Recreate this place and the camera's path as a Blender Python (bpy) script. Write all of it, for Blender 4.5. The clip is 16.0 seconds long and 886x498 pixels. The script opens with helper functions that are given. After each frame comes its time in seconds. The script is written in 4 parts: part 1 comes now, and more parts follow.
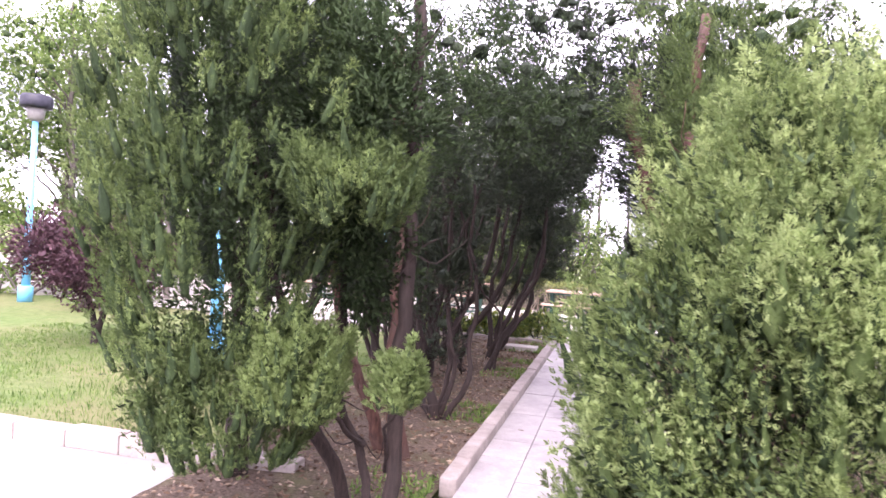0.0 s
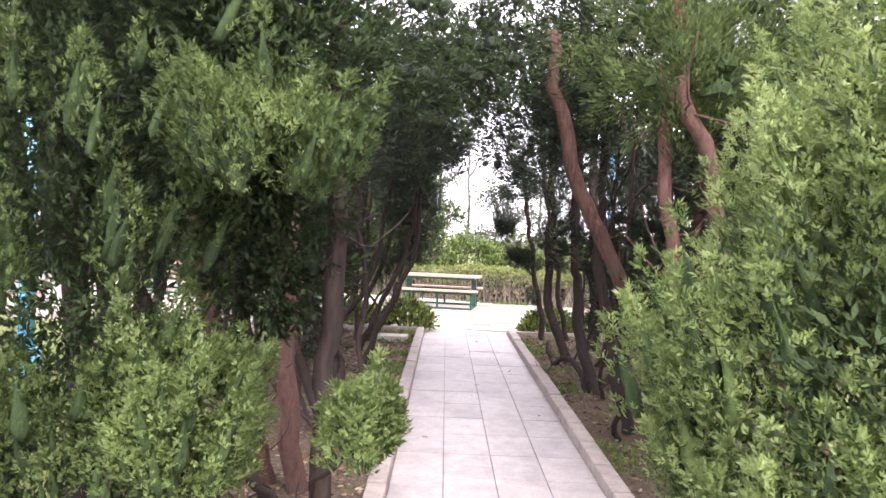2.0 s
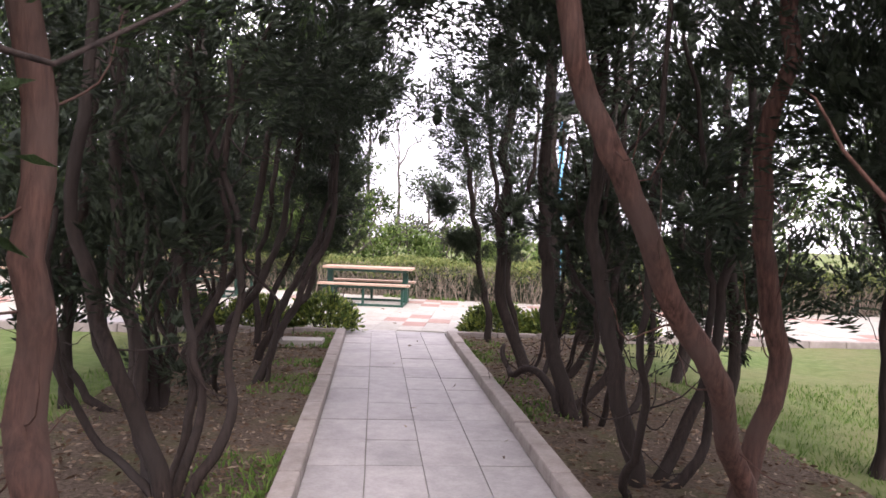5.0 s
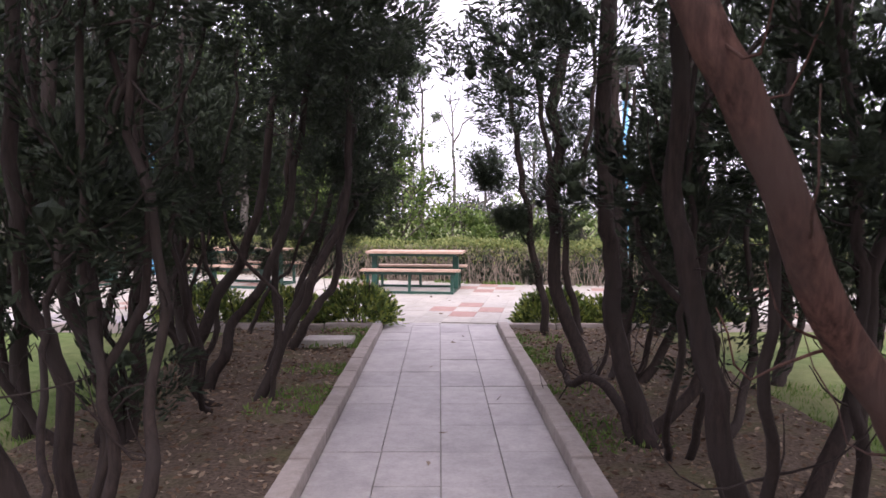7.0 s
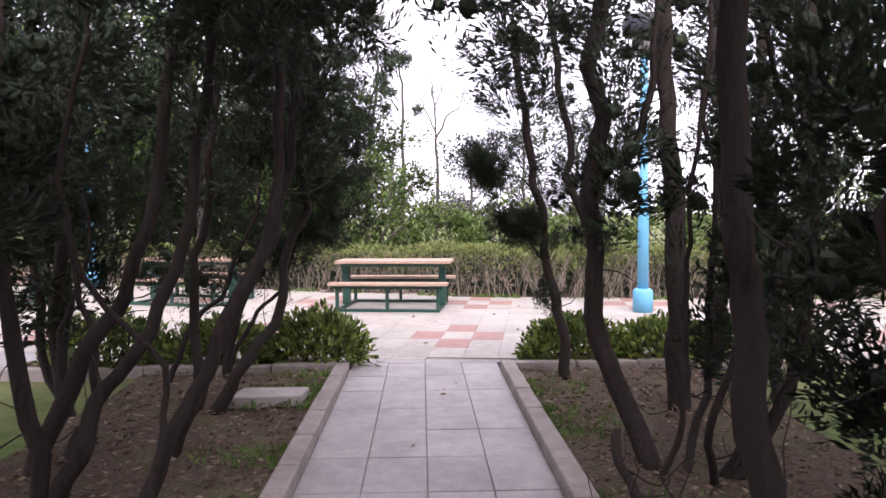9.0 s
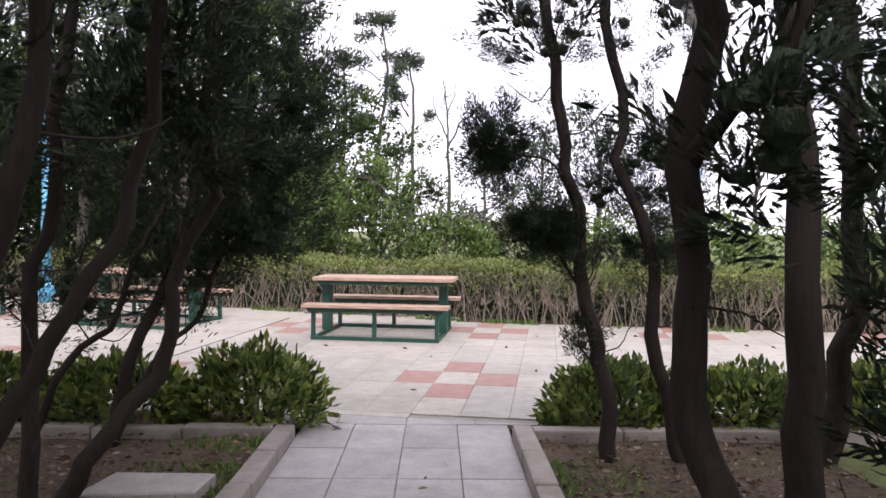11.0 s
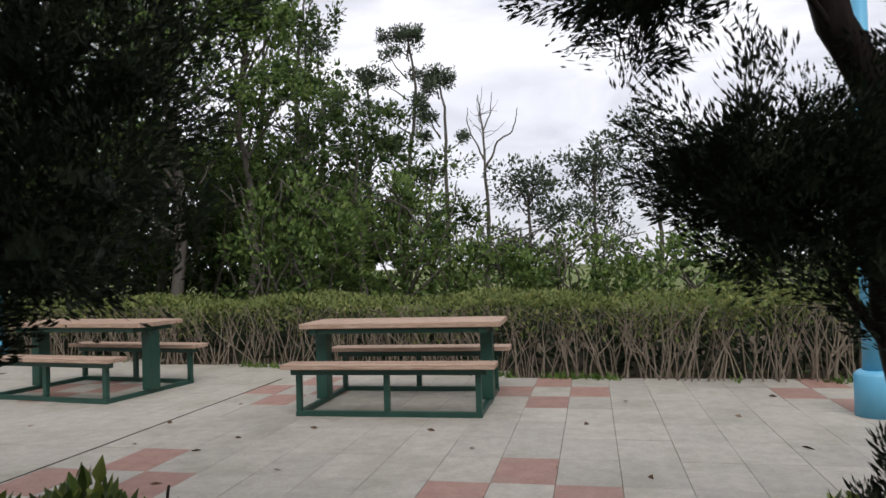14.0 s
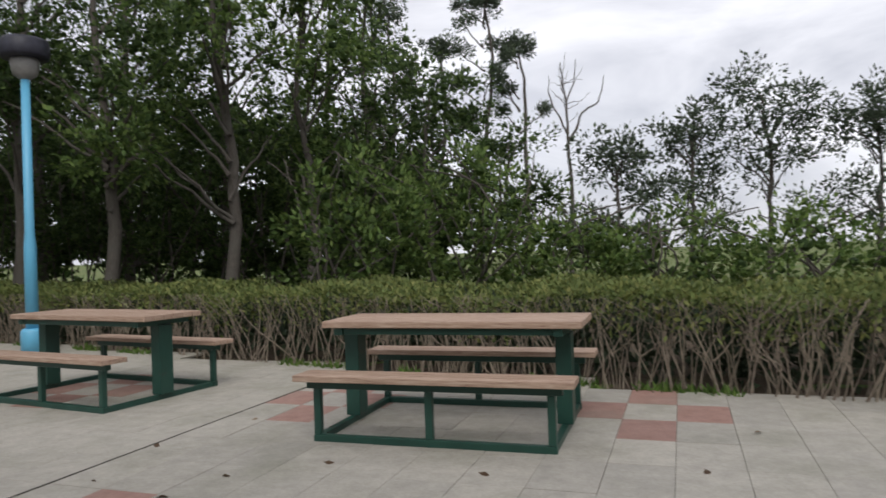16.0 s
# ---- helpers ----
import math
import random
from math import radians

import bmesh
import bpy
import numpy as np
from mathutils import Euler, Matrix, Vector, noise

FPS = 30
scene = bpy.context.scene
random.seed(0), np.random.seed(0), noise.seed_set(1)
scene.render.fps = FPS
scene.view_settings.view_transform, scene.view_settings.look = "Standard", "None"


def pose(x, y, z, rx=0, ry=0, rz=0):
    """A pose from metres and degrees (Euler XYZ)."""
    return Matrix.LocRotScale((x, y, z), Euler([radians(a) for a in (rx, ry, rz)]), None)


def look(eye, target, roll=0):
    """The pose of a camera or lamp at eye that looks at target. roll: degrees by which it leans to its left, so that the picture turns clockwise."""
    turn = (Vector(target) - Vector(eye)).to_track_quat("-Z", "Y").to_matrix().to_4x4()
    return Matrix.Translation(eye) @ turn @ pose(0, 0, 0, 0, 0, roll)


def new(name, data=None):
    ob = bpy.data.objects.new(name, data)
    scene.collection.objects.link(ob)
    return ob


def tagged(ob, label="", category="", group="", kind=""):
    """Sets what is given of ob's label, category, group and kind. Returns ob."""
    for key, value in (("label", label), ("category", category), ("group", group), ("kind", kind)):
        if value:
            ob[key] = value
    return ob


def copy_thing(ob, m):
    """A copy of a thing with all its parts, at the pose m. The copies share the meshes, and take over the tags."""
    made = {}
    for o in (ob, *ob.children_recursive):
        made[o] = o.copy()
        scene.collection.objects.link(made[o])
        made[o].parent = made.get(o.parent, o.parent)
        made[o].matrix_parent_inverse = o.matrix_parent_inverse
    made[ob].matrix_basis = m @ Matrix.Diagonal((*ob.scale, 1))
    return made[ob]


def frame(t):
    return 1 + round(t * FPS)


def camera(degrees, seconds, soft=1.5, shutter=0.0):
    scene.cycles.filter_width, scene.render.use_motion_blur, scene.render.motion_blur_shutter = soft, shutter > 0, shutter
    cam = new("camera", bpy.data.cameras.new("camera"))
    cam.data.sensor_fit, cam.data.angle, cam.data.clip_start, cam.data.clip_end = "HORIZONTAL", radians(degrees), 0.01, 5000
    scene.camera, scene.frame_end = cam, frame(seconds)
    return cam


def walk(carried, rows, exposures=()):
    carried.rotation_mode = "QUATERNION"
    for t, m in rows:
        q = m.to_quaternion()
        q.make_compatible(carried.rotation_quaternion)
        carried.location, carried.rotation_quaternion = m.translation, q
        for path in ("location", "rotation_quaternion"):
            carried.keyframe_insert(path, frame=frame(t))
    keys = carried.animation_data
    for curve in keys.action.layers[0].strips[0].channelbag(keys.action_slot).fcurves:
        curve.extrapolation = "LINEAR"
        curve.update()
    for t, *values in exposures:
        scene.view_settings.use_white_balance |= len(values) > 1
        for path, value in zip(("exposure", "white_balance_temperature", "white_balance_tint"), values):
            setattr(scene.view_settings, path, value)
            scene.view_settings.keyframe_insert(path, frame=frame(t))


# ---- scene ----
cam = camera(64.0, 16.0, soft=1.55, shutter=0.18)
PATH = [
    (0, (0.284, 2.069, 1.769), (-0.196, 4.01, 1.756), 3.6),
    (0.5, (0.012, 2.357, 1.729), (-0.46, 4.299, 1.781), 2.0),
    (1, (-0.221, 2.556, 1.707), (-0.245, 4.556, 1.734), 1.2),
    (1.5, (-0.366, 2.752, 1.717), (-0.365, 4.751, 1.655), 1.4),
    (2, (-0.407, 2.993, 1.713), (-0.415, 4.993, 1.677), 2.2),
    (2.5, (-0.477, 3.245, 1.669), (-0.341, 5.24, 1.636), 2.0),
    (3, (-0.517, 3.564, 1.632), (-0.291, 5.551, 1.584), -0.2),
    (3.5, (-0.452, 3.973, 1.612), (-0.246, 5.962, 1.627), -0.3),
    (4, (-0.44, 4.405, 1.58), (-0.052, 6.367, 1.592), -0.4),
    (4.5, (-0.42, 4.82, 1.48), (-0.161, 6.803, 1.468), 2.2),
    (7, (-0.008, 6.451, 1.467), (0.002, 8.449, 1.372), 0.0),
    (7.5, (-0.01, 6.941, 1.489), (-0.049, 8.935, 1.338), 0.9),
    (8, (-0.013, 7.503, 1.502), (0.054, 9.5, 1.405), -0.8),
    (8.5, (-0.018, 8.026, 1.518), (-0.056, 10.026, 1.469), 0.4),
    (9, (-0.017, 8.618, 1.529), (0.042, 10.615, 1.429), -0.5),
    (9.5, (-0.017, 9.2, 1.538), (0.018, 11.198, 1.476), 0.4),
    (12, (0.34, 11.6, 1.33), (0.318, 13.6, 1.282), 0.0),
    (12.5, (0.299, 12.108, 1.295), (0.185, 14.105, 1.308), 0.7),
    (13, (0.28, 12.664, 1.224), (0.256, 14.664, 1.221), -0.8),
    (13.5, (0.3, 13.07, 1.278), (0.151, 15.064, 1.315), -0.1),
    (14, (0.244, 13.489, 1.287), (0.147, 15.486, 1.334), -1.7),
    (14.5, (0.276, 13.898, 1.255), (0.135, 15.892, 1.327), 1.6),
    (15, (0.286, 14.255, 1.226), (0.126, 16.249, 1.251), -0.0),
    (15.5, (0.316, 14.643, 1.242), (0.245, 16.641, 1.206), -1.2),
    (16, (0.315, 15.057, 1.266), (-0.018, 17.029, 1.273), -1.8),
]
walk(cam, [(t, look(eye, target, roll)) for t, eye, target, roll in PATH],
     exposures=[(0.0, 2.65, 6350, 36), (2.0, 2.6, 6650, 23), (3.0, 2.65, 6750, 16), (4.0, 2.5, 6750, 23), (4.5, 2.15, 6700, 23), (7.0, 1.55, 6400, 29), (9.5, 1.6, 6400, 27), (12.0, 0.93, 6450, 16),
                (13.0, 0.7, 6500, 12), (14.0, 0.3, 6500, 10), (14.5, 0.17, 6500, 9), (16.0, 0.14, 6500, 9)])

# ---- sky and sun: bright overcast ----
SUN_EL, SUN_ROT = radians(47), radians(169)
world = bpy.data.worlds.new("overcast_sky")
world.use_nodes = True
scene.world = world
wn, wl = world.node_tree.nodes, world.node_tree.links
wn.clear()


def wnode(kind, **inputs):
    n = wn.new(kind)
    for k, v in inputs.items():
        n.inputs[k].default_value = v
    return n


sky = wn.new("ShaderNodeTexSky")
sky.sky_type, sky.sun_disc, sky.sun_elevation, sky.sun_rotation = "NISHITA", False, SUN_EL, SUN_ROT
coord = wn.new("ShaderNodeTexCoord")
stretch = wn.new("ShaderNodeMapping")
stretch.inputs["Scale"].default_value = (1.0, 1.0, 2.6)
cloud = wnode("ShaderNodeTexNoise", Scale=2.3, Detail=6.0, Roughness=0.55, Distortion=0.6)
ramp = wn.new("ShaderNodeValToRGB")
ramp.color_ramp.elements[0].position, ramp.color_ramp.elements[0].color = 0.34, (5.2, 5.3, 6.0, 1)
ramp.color_ramp.elements[1].position, ramp.color_ramp.elements[1].color = 0.66, (10.5, 10.4, 11.0, 1)
cover = wn.new("ShaderNodeMix")
cover.data_type = "RGBA"
cover.inputs[0].default_value = 0.9
bg = wnode("ShaderNodeBackground", Strength=0.1)
wout = wn.new("ShaderNodeOutputWorld")
wl.new(coord.outputs["Generated"], stretch.inputs["Vector"])
wl.new(stretch.outputs[0], cloud.inputs["Vector"])
wl.new(cloud.outputs[0], ramp.inputs[0])
wl.new(sky.outputs[0], cover.inputs[6])
wl.new(ramp.outputs[0], cover.inputs[7])
wl.new(cover.outputs[2], bg.inputs[0])
wl.new(bg.outputs[0], wout.inputs[0])

sun = new("sun", bpy.data.lights.new("sun", "SUN"))
sun.data.energy, sun.data.angle, sun.data.color = 1.5, radians(40), (1.0, 0.97, 0.92)
sun.matrix_world = look((4, -14, 22), (0, 6, 0))

# ---- materials ----


class Mat:
    """A principled material with a small node graph."""

    def __init__(self, name, rough=0.8, spec=0.3):
        self.m = bpy.data.materials.new(name)
        self.m.use_nodes = True
        self.t = self.m.node_tree
        self.b = self.t.nodes["Principled BSDF"]
        self.b.inputs["Roughness"].default_value = rough
        self.b.inputs["Specular IOR Level"].default_value = spec
        self.tc = self.t.nodes.new("ShaderNodeTexCoord")

    def add(self, kind, **inputs):
        n = self.t.nodes.new(kind)
        for k, v in inputs.items():
            n.inputs[k].default_value = v
        return n

    def link(self, a, b):
        self.t.links.new(a, b)

    def noise(self, scale, detail=5.0, rough=0.6, space="Object", stretch=None):
        n = self.add("ShaderNodeTexNoise", Scale=scale, Detail=detail, Roughness=rough)
        if space == "World":
            src = self.add("ShaderNodeNewGeometry").outputs["Position"]
        else:
            src = self.tc.outputs[space]
        if stretch:
            mp = self.add("ShaderNodeMapping")
            mp.inputs["Scale"].default_value = stretch
            self.link(src, mp.inputs["Vector"])
            src = mp.outputs[0]
        self.link(src, n.inputs["Vector"])
        return n.outputs[0]

    def ramp(self, fac, *stops):
        r = self.add("ShaderNodeValToRGB")
        e = r.color_ramp.elements
        while len(e) < len(stops):
            e.new(0.5)
        for el, (p, c) in zip(e, stops):
            el.position, el.color = p, (*c, 1)
        self.link(fac, r.inputs[0])
        return r.outputs[0]

    def mix(self, fac, a, b, mode="MIX"):
        n = self.add("ShaderNodeMix")
        n.data_type, n.blend_type = "RGBA", mode
        for v, i in ((fac, 0), (a, 6), (b, 7)):
            if isinstance(v, (int, float)):
                n.inputs[i].default_value = v
            elif isinstance(v, tuple):
                n.inputs[i].default_value = (*v, 1)
            else:
                self.link(v, n.inputs[i])
        return n.outputs[2]

    def color(self, sock):
        self.link(sock, self.b.inputs["Base Color"])
        return self

    def bump(self, sock, strength=0.3, dist=0.01):
        n = self.add("ShaderNodeBump", Strength=strength, Distance=dist)
        self.link(sock, n.inputs["Height"])
        self.link(n.outputs[0], self.b.inputs["Normal"])
        return self


def foliage(name, dark, mid, light, transl=0.3, rough=0.6, tint_scale=1.2, even=0.55):
    k = Mat(name, rough, 0.25)
    isl = k.add("ShaderNodeNewGeometry").outputs["Random Per Island"]
    blend = k.add("ShaderNodeMix")
    blend.data_type, blend.inputs[0].default_value = "FLOAT", even
    k.link(isl, blend.inputs[2])
    k.link(k.noise(7.0, 3, 0.6, "World"), blend.inputs[3])
    c = k.ramp(blend.outputs[0], (0.22, dark), (0.5, mid), (0.8, light))
    if even > 0.7:
        c = k.mix(0.8, c, k.ramp(k.noise(70, 3, 0.7, "World"), (0.35, (0.66, 0.68, 0.66)), (0.6, (1.0, 1.0, 1.0))), "MULTIPLY")
    c = k.mix(k.ramp(k.noise(tint_scale, 3, space="World"), (0.35, (0.25, 0.25, 0.25)), (0.7, (0.9, 0.9, 0.9))), k.mix(0.55, c, dark), c)
    k.color(c)
    if even > 0.7:
        k.bump(k.noise(85, 4, 0.7, "World", (1.0, 1.0, 0.45)), 1.0, 0.02)
    tr = k.add("ShaderNodeBsdfTranslucent")
    k.link(c, tr.inputs["Color"])
    mx = k.add("ShaderNodeMixShader")
    mx.inputs[0].default_value = transl
    out = k.t.nodes["Material Output"]
    k.link(k.b.outputs[0], mx.inputs[1])
    k.link(tr.outputs[0], mx.inputs[2])
    k.link(mx.outputs[0], out.inputs["Surface"])
    return k.m


M_CYPRESS = foliage("cypress_fresh", (0.14, 0.21, 0.075), (0.32, 0.44, 0.15), (0.46, 0.59, 0.23), 0.45, even=0.78)
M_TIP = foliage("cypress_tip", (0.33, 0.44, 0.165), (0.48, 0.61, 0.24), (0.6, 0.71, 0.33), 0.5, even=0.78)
# deep green of the rear cypresses, reused as painted shade inside the lobed crowns
M_CYPRESS_DEEP_SHADE = foliage("cypress_deep_and_shade", (0.03, 0.055, 0.024), (0.075, 0.125, 0.045), (0.14, 0.21, 0.075), 0.3, even=0.78)
M_CYPRESS_MID = foliage("cypress_mid", (0.07, 0.11, 0.042), (0.18, 0.265, 0.085), (0.3, 0.41, 0.135), 0.4, even=0.78)
# juniper green, near black; also the colour that stands for shade inside the hedge
M_JUNIPER_SHADE = foliage("juniper_and_shade_dark", (0.022, 0.034, 0.022), (0.055, 0.078, 0.044), (0.10, 0.135, 0.07), 0.15, even=0.78)
M_BUSH = foliage("bush_leaf", (0.045, 0.075, 0.024), (0.16, 0.235, 0.055), (0.5, 0.54, 0.12), 0.45, 0.3)
M_HEDGE = foliage("hedge_leaf", (0.08, 0.115, 0.037), (0.20, 0.25, 0.075), (0.38, 0.37, 0.13), 0.38, 0.5)
M_WOOD_LEAF = foliage("woodland_leaf", (0.03, 0.055, 0.02), (0.085, 0.14, 0.042), (0.19, 0.27, 0.08), 0.5, 0.5, 0.4)
M_WOOD_LEAF2 = foliage("woodland_leaf_light", (0.07, 0.125, 0.035), (0.17, 0.265, 0.07), (0.32, 0.41, 0.12), 0.45, 0.5, 0.4)
M_WOOD_GREY = foliage("woodland_leaf_grey", (0.05, 0.07, 0.048), (0.095, 0.13, 0.08), (0.16, 0.20, 0.12), 0.35, 0.5, 0.4)
M_PURPLE = foliage("purple_leaf", (0.05, 0.026, 0.034), (0.12, 0.062, 0.078), (0.2, 0.11, 0.125), 0.25, 0.5)
M_GRASS_BLADE = foliage("grass_blade", (0.05, 0.10, 0.02), (0.12, 0.21, 0.045), (0.22, 0.30, 0.08), 0.3, 0.6)
M_LITTER = foliage("leaf_litter", (0.06, 0.037, 0.025), (0.16, 0.105, 0.065), (0.42, 0.34, 0.25), 0.1, 0.8)


def bark(name, a, b, c):
    k = Mat(name, 0.85, 0.2)
    n1 = k.noise(9, 6, 0.65, "Object", (5.0, 5.0, 0.8))
    n2 = k.noise(2.2, 3)
    k.color(k.mix(k.ramp(n2, (0.4, (0, 0, 0)), (0.65, (1, 1, 1))), k.ramp(n1, (0.3, a), (0.7, b)), c))
    k.bump(n1, 0.7, 0.012)
    return k.m


M_BARK_RED = bark("bark_red", (0.028, 0.014, 0.011), (0.15, 0.078, 0.06), (0.085, 0.055, 0.046))
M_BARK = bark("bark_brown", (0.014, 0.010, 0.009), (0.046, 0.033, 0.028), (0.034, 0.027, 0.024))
M_BARK_GREY = bark("bark_grey", (0.05, 0.042, 0.036), (0.135, 0.118, 0.102), (0.10, 0.092, 0.08))
M_TWIG = bark("twig_pale", (0.09, 0.07, 0.055), (0.33, 0.275, 0.22), (0.22, 0.185, 0.14))

k = Mat("ground_grass", 0.9, 0.1)
n1, n2, n3 = k.noise(0.35, 4, space="World"), k.noise(7, 6, space="World"), k.noise(60, 4, space="World")
g = k.ramp(n2, (0.3, (0.07, 0.115, 0.034)), (0.7, (0.155, 0.205, 0.075)))
g = k.mix(k.ramp(n1, (0.4, (0, 0, 0)), (0.66, (0.8, 0.8, 0.8))), g, (0.19, 0.17, 0.09))
k.color(g).bump(n3, 0.8, 0.03)
M_GRASS = k.m

k = Mat("bed_soil", 0.95, 0.1)
n1, n2 = k.noise(2.0, 5, space="World"), k.noise(38, 5, space="World")
s = k.ramp(n2, (0.3, (0.045, 0.033, 0.025)), (0.72, (0.165, 0.128, 0.098)))
s = k.mix(k.ramp(n1, (0.5, (0, 0, 0)), (0.72, (0.65, 0.65, 0.65))), s, (0.10, 0.11, 0.045))
k.color(s).bump(n2, 0.9, 0.03)
M_SOIL = k.m


def stone(name, a, b, stain, rough=0.75, scale=1.6):
    k = Mat(name, rough, 0.3)
    rnd = k.add("ShaderNodeObjectInfo").outputs["Random"]
    n1, n2, n3 = k.noise(scale, 5, 0.65, "World"), k.noise(45, 4, 0.7, "World"), k.noise(8, 5, 0.6, "World")
    c = k.ramp(n3, (0.3, a), (0.7, b))
    c = k.mix(k.ramp(n1, (0.48, (0, 0, 0)), (0.75, (0.75, 0.75, 0.75))), c, stain)
    c = k.mix(0.7, c, k.ramp(rnd, (0.0, (0.80, 0.80, 0.80)), (1.0, (1.0, 0.99, 0.97))), "MULTIPLY")
    c = k.mix(0.5, c, k.ramp(n2, (0.35, (0.72, 0.72, 0.72)), (0.6, (1, 1, 1))), "MULTIPLY")
    k.color(c).bump(n2, 0.25, 0.004)
    return k.m


M_SLAB = stone("path_slab", (0.335, 0.316, 0.31), (0.43, 0.406, 0.398), (0.235, 0.222, 0.22), 0.6)
M_TILE = stone("plaza_tile", (0.36, 0.34, 0.30), (0.46, 0.43, 0.38), (0.27, 0.265, 0.21), 0.65)
M_TILE_RED = stone("plaza_tile_red", (0.30, 0.175, 0.145), (0.38, 0.235, 0.20), (0.29, 0.23, 0.19), 0.7)
M_KERB = stone("kerb_stone", (0.27, 0.235, 0.215), (0.37, 0.33, 0.305), (0.19, 0.165, 0.145), 0.85)
M_JOINT = stone("joint_mortar", (0.26, 0.25, 0.22), (0.34, 0.325, 0.29), (0.19, 0.18, 0.16), 0.95)
M_JOINT_DARK = stone("joint_dirt", (0.05, 0.047, 0.04), (0.09, 0.085, 0.075), (0.04, 0.036, 0.03), 0.95)
M_ROAD = stone("road_concrete", (0.29, 0.275, 0.265), (0.37, 0.35, 0.335), (0.23, 0.215, 0.205), 0.8)
M_FLATSTONE = stone("flat_stone", (0.30, 0.28, 0.26), (0.42, 0.40, 0.37), (0.22, 0.21, 0.18), 0.85)

k = Mat("green_painted_steel", 0.42, 0.5)
n1 = k.noise(14, 5)
k.color(k.mix(k.ramp(n1, (0.62, (0, 0, 0)), (0.75, (0.6, 0.6, 0.6))), k.ramp(k.noise(3, 4), (0.3, (0.009, 0.044, 0.032)), (0.7, (0.015, 0.064, 0.047))), (0.035, 0.04, 0.033)))
k.bump(n1, 0.15, 0.002)
M_GREEN = k.m

k = Mat("weathered_plank", 0.65, 0.3)
rnd = k.add("ShaderNodeObjectInfo").outputs["Random"]
n1 = k.noise(6, 6, 0.7, "Object", (1.0, 14.0, 14.0))
c = k.ramp(n1, (0.28, (0.20, 0.12, 0.085)), (0.5, (0.40, 0.28, 0.21)), (0.75, (0.54, 0.43, 0.34)))
c = k.mix(0.8, c, k.ramp(rnd, (0.0, (0.78, 0.76, 0.74)), (1.0, (1.0, 1.0, 1.0))), "MULTIPLY")
k.color(c).bump(n1, 0.3, 0.004)
M_PLANK = k.m

k = Mat("blue_painted_steel", 0.4, 0.5)
n1 = k.noise(11, 5)
k.color(k.mix(k.ramp(n1, (0.6, (0, 0, 0)), (0.8, (0.5, 0.5, 0.5))), (0.12, 0.40, 0.60), (0.18, 0.45, 0.60)))
k.bump(n1, 0.1, 0.002)
M_BLUE = k.m
k = Mat("black_lamp_cap", 0.5, 0.4)
k.color(k.ramp(k.noise(9), (0.3, (0.012, 0.012, 0.02)), (0.7, (0.03, 0.03, 0.045))))
M_BLACK = k.m
k = Mat("lamp_diffuser", 0.4, 0.4)
k.color(k.ramp(k.noise(7), (0.3, (0.16, 0.155, 0.15)), (0.7, (0.26, 0.25, 0.24))))
M_LAMPGLASS = k.m

# ---- builders ----
rng = np.random.default_rng(7)


def thing(name, label, category, group="", kind="", at=(0, 0, 0), yaw=0):
    ob = new(name)
    ob.matrix_world = pose(*at, 0, 0, yaw)
    return tagged(ob, label, category, group, kind)


def link_mesh(name, me, parent=None, label="", kind=""):
    ob = new(name, me)
    ob.parent = parent
    return tagged(ob, label, kind=kind)


def part(name, bm, material, parent, label=""):
    me = bpy.data.meshes.new(name)
    bm.to_mesh(me)
    bm.free()
    me.materials.append(material)
    return link_mesh(name, me, parent, label)


def from_lists(name, verts, faces, material, smooth=False):
    me = bpy.data.meshes.new(name)
    me.from_pydata(verts, [], faces)
    me.materials.append(material)
    if smooth:
        me.polygons.foreach_set("use_smooth", [True] * len(me.polygons))
    me.update()
    return me


def box(bm, x0, x1, y0, y1, z0, z1, bevel=0.006):
    r = bmesh.ops.create_cube(bm, size=1, matrix=Matrix.LocRotScale(((x0 + x1) / 2, (y0 + y1) / 2, (z0 + z1) / 2), None, (x1 - x0, y1 - y0, z1 - z0)))
    if bevel:
        ed = {e for v in r["verts"] for e in v.link_edges}
        bmesh.ops.bevel(bm, geom=list(ed), offset=bevel, segments=2, affect="EDGES", profile=0.6)


def one_box(*a, **kw):
    bm = bmesh.new()
    box(bm, *a, **kw)
    return bm


def prism(poly, z0, z1, ch=0.008):
    """A slab on a convex outline, with a chamfered top edge: vertices and faces."""
    n = len(poly)
    cx, cy = sum(p[0] for p in poly) / n, sum(p[1] for p in poly) / n
    ins = []
    for x, y in poly:
        d = max(math.hypot(x - cx, y - cy), 1e-6)
        ins.append((x + (cx - x) * ch * 1.4 / d, y + (cy - y) * ch * 1.4 / d))
    v = [(x, y, z0) for x, y in poly] + [(x, y, z1 - ch * 0.6) for x, y in poly] + [(x, y, z1) for x, y in ins]
    f = [tuple(range(2 * n, 3 * n))]
    for i in range(n):
        j = (i + 1) % n
        f += [(i, j, n + j, n + i), (n + i, n + j, 2 * n + j, 2 * n + i)]
    return v, f


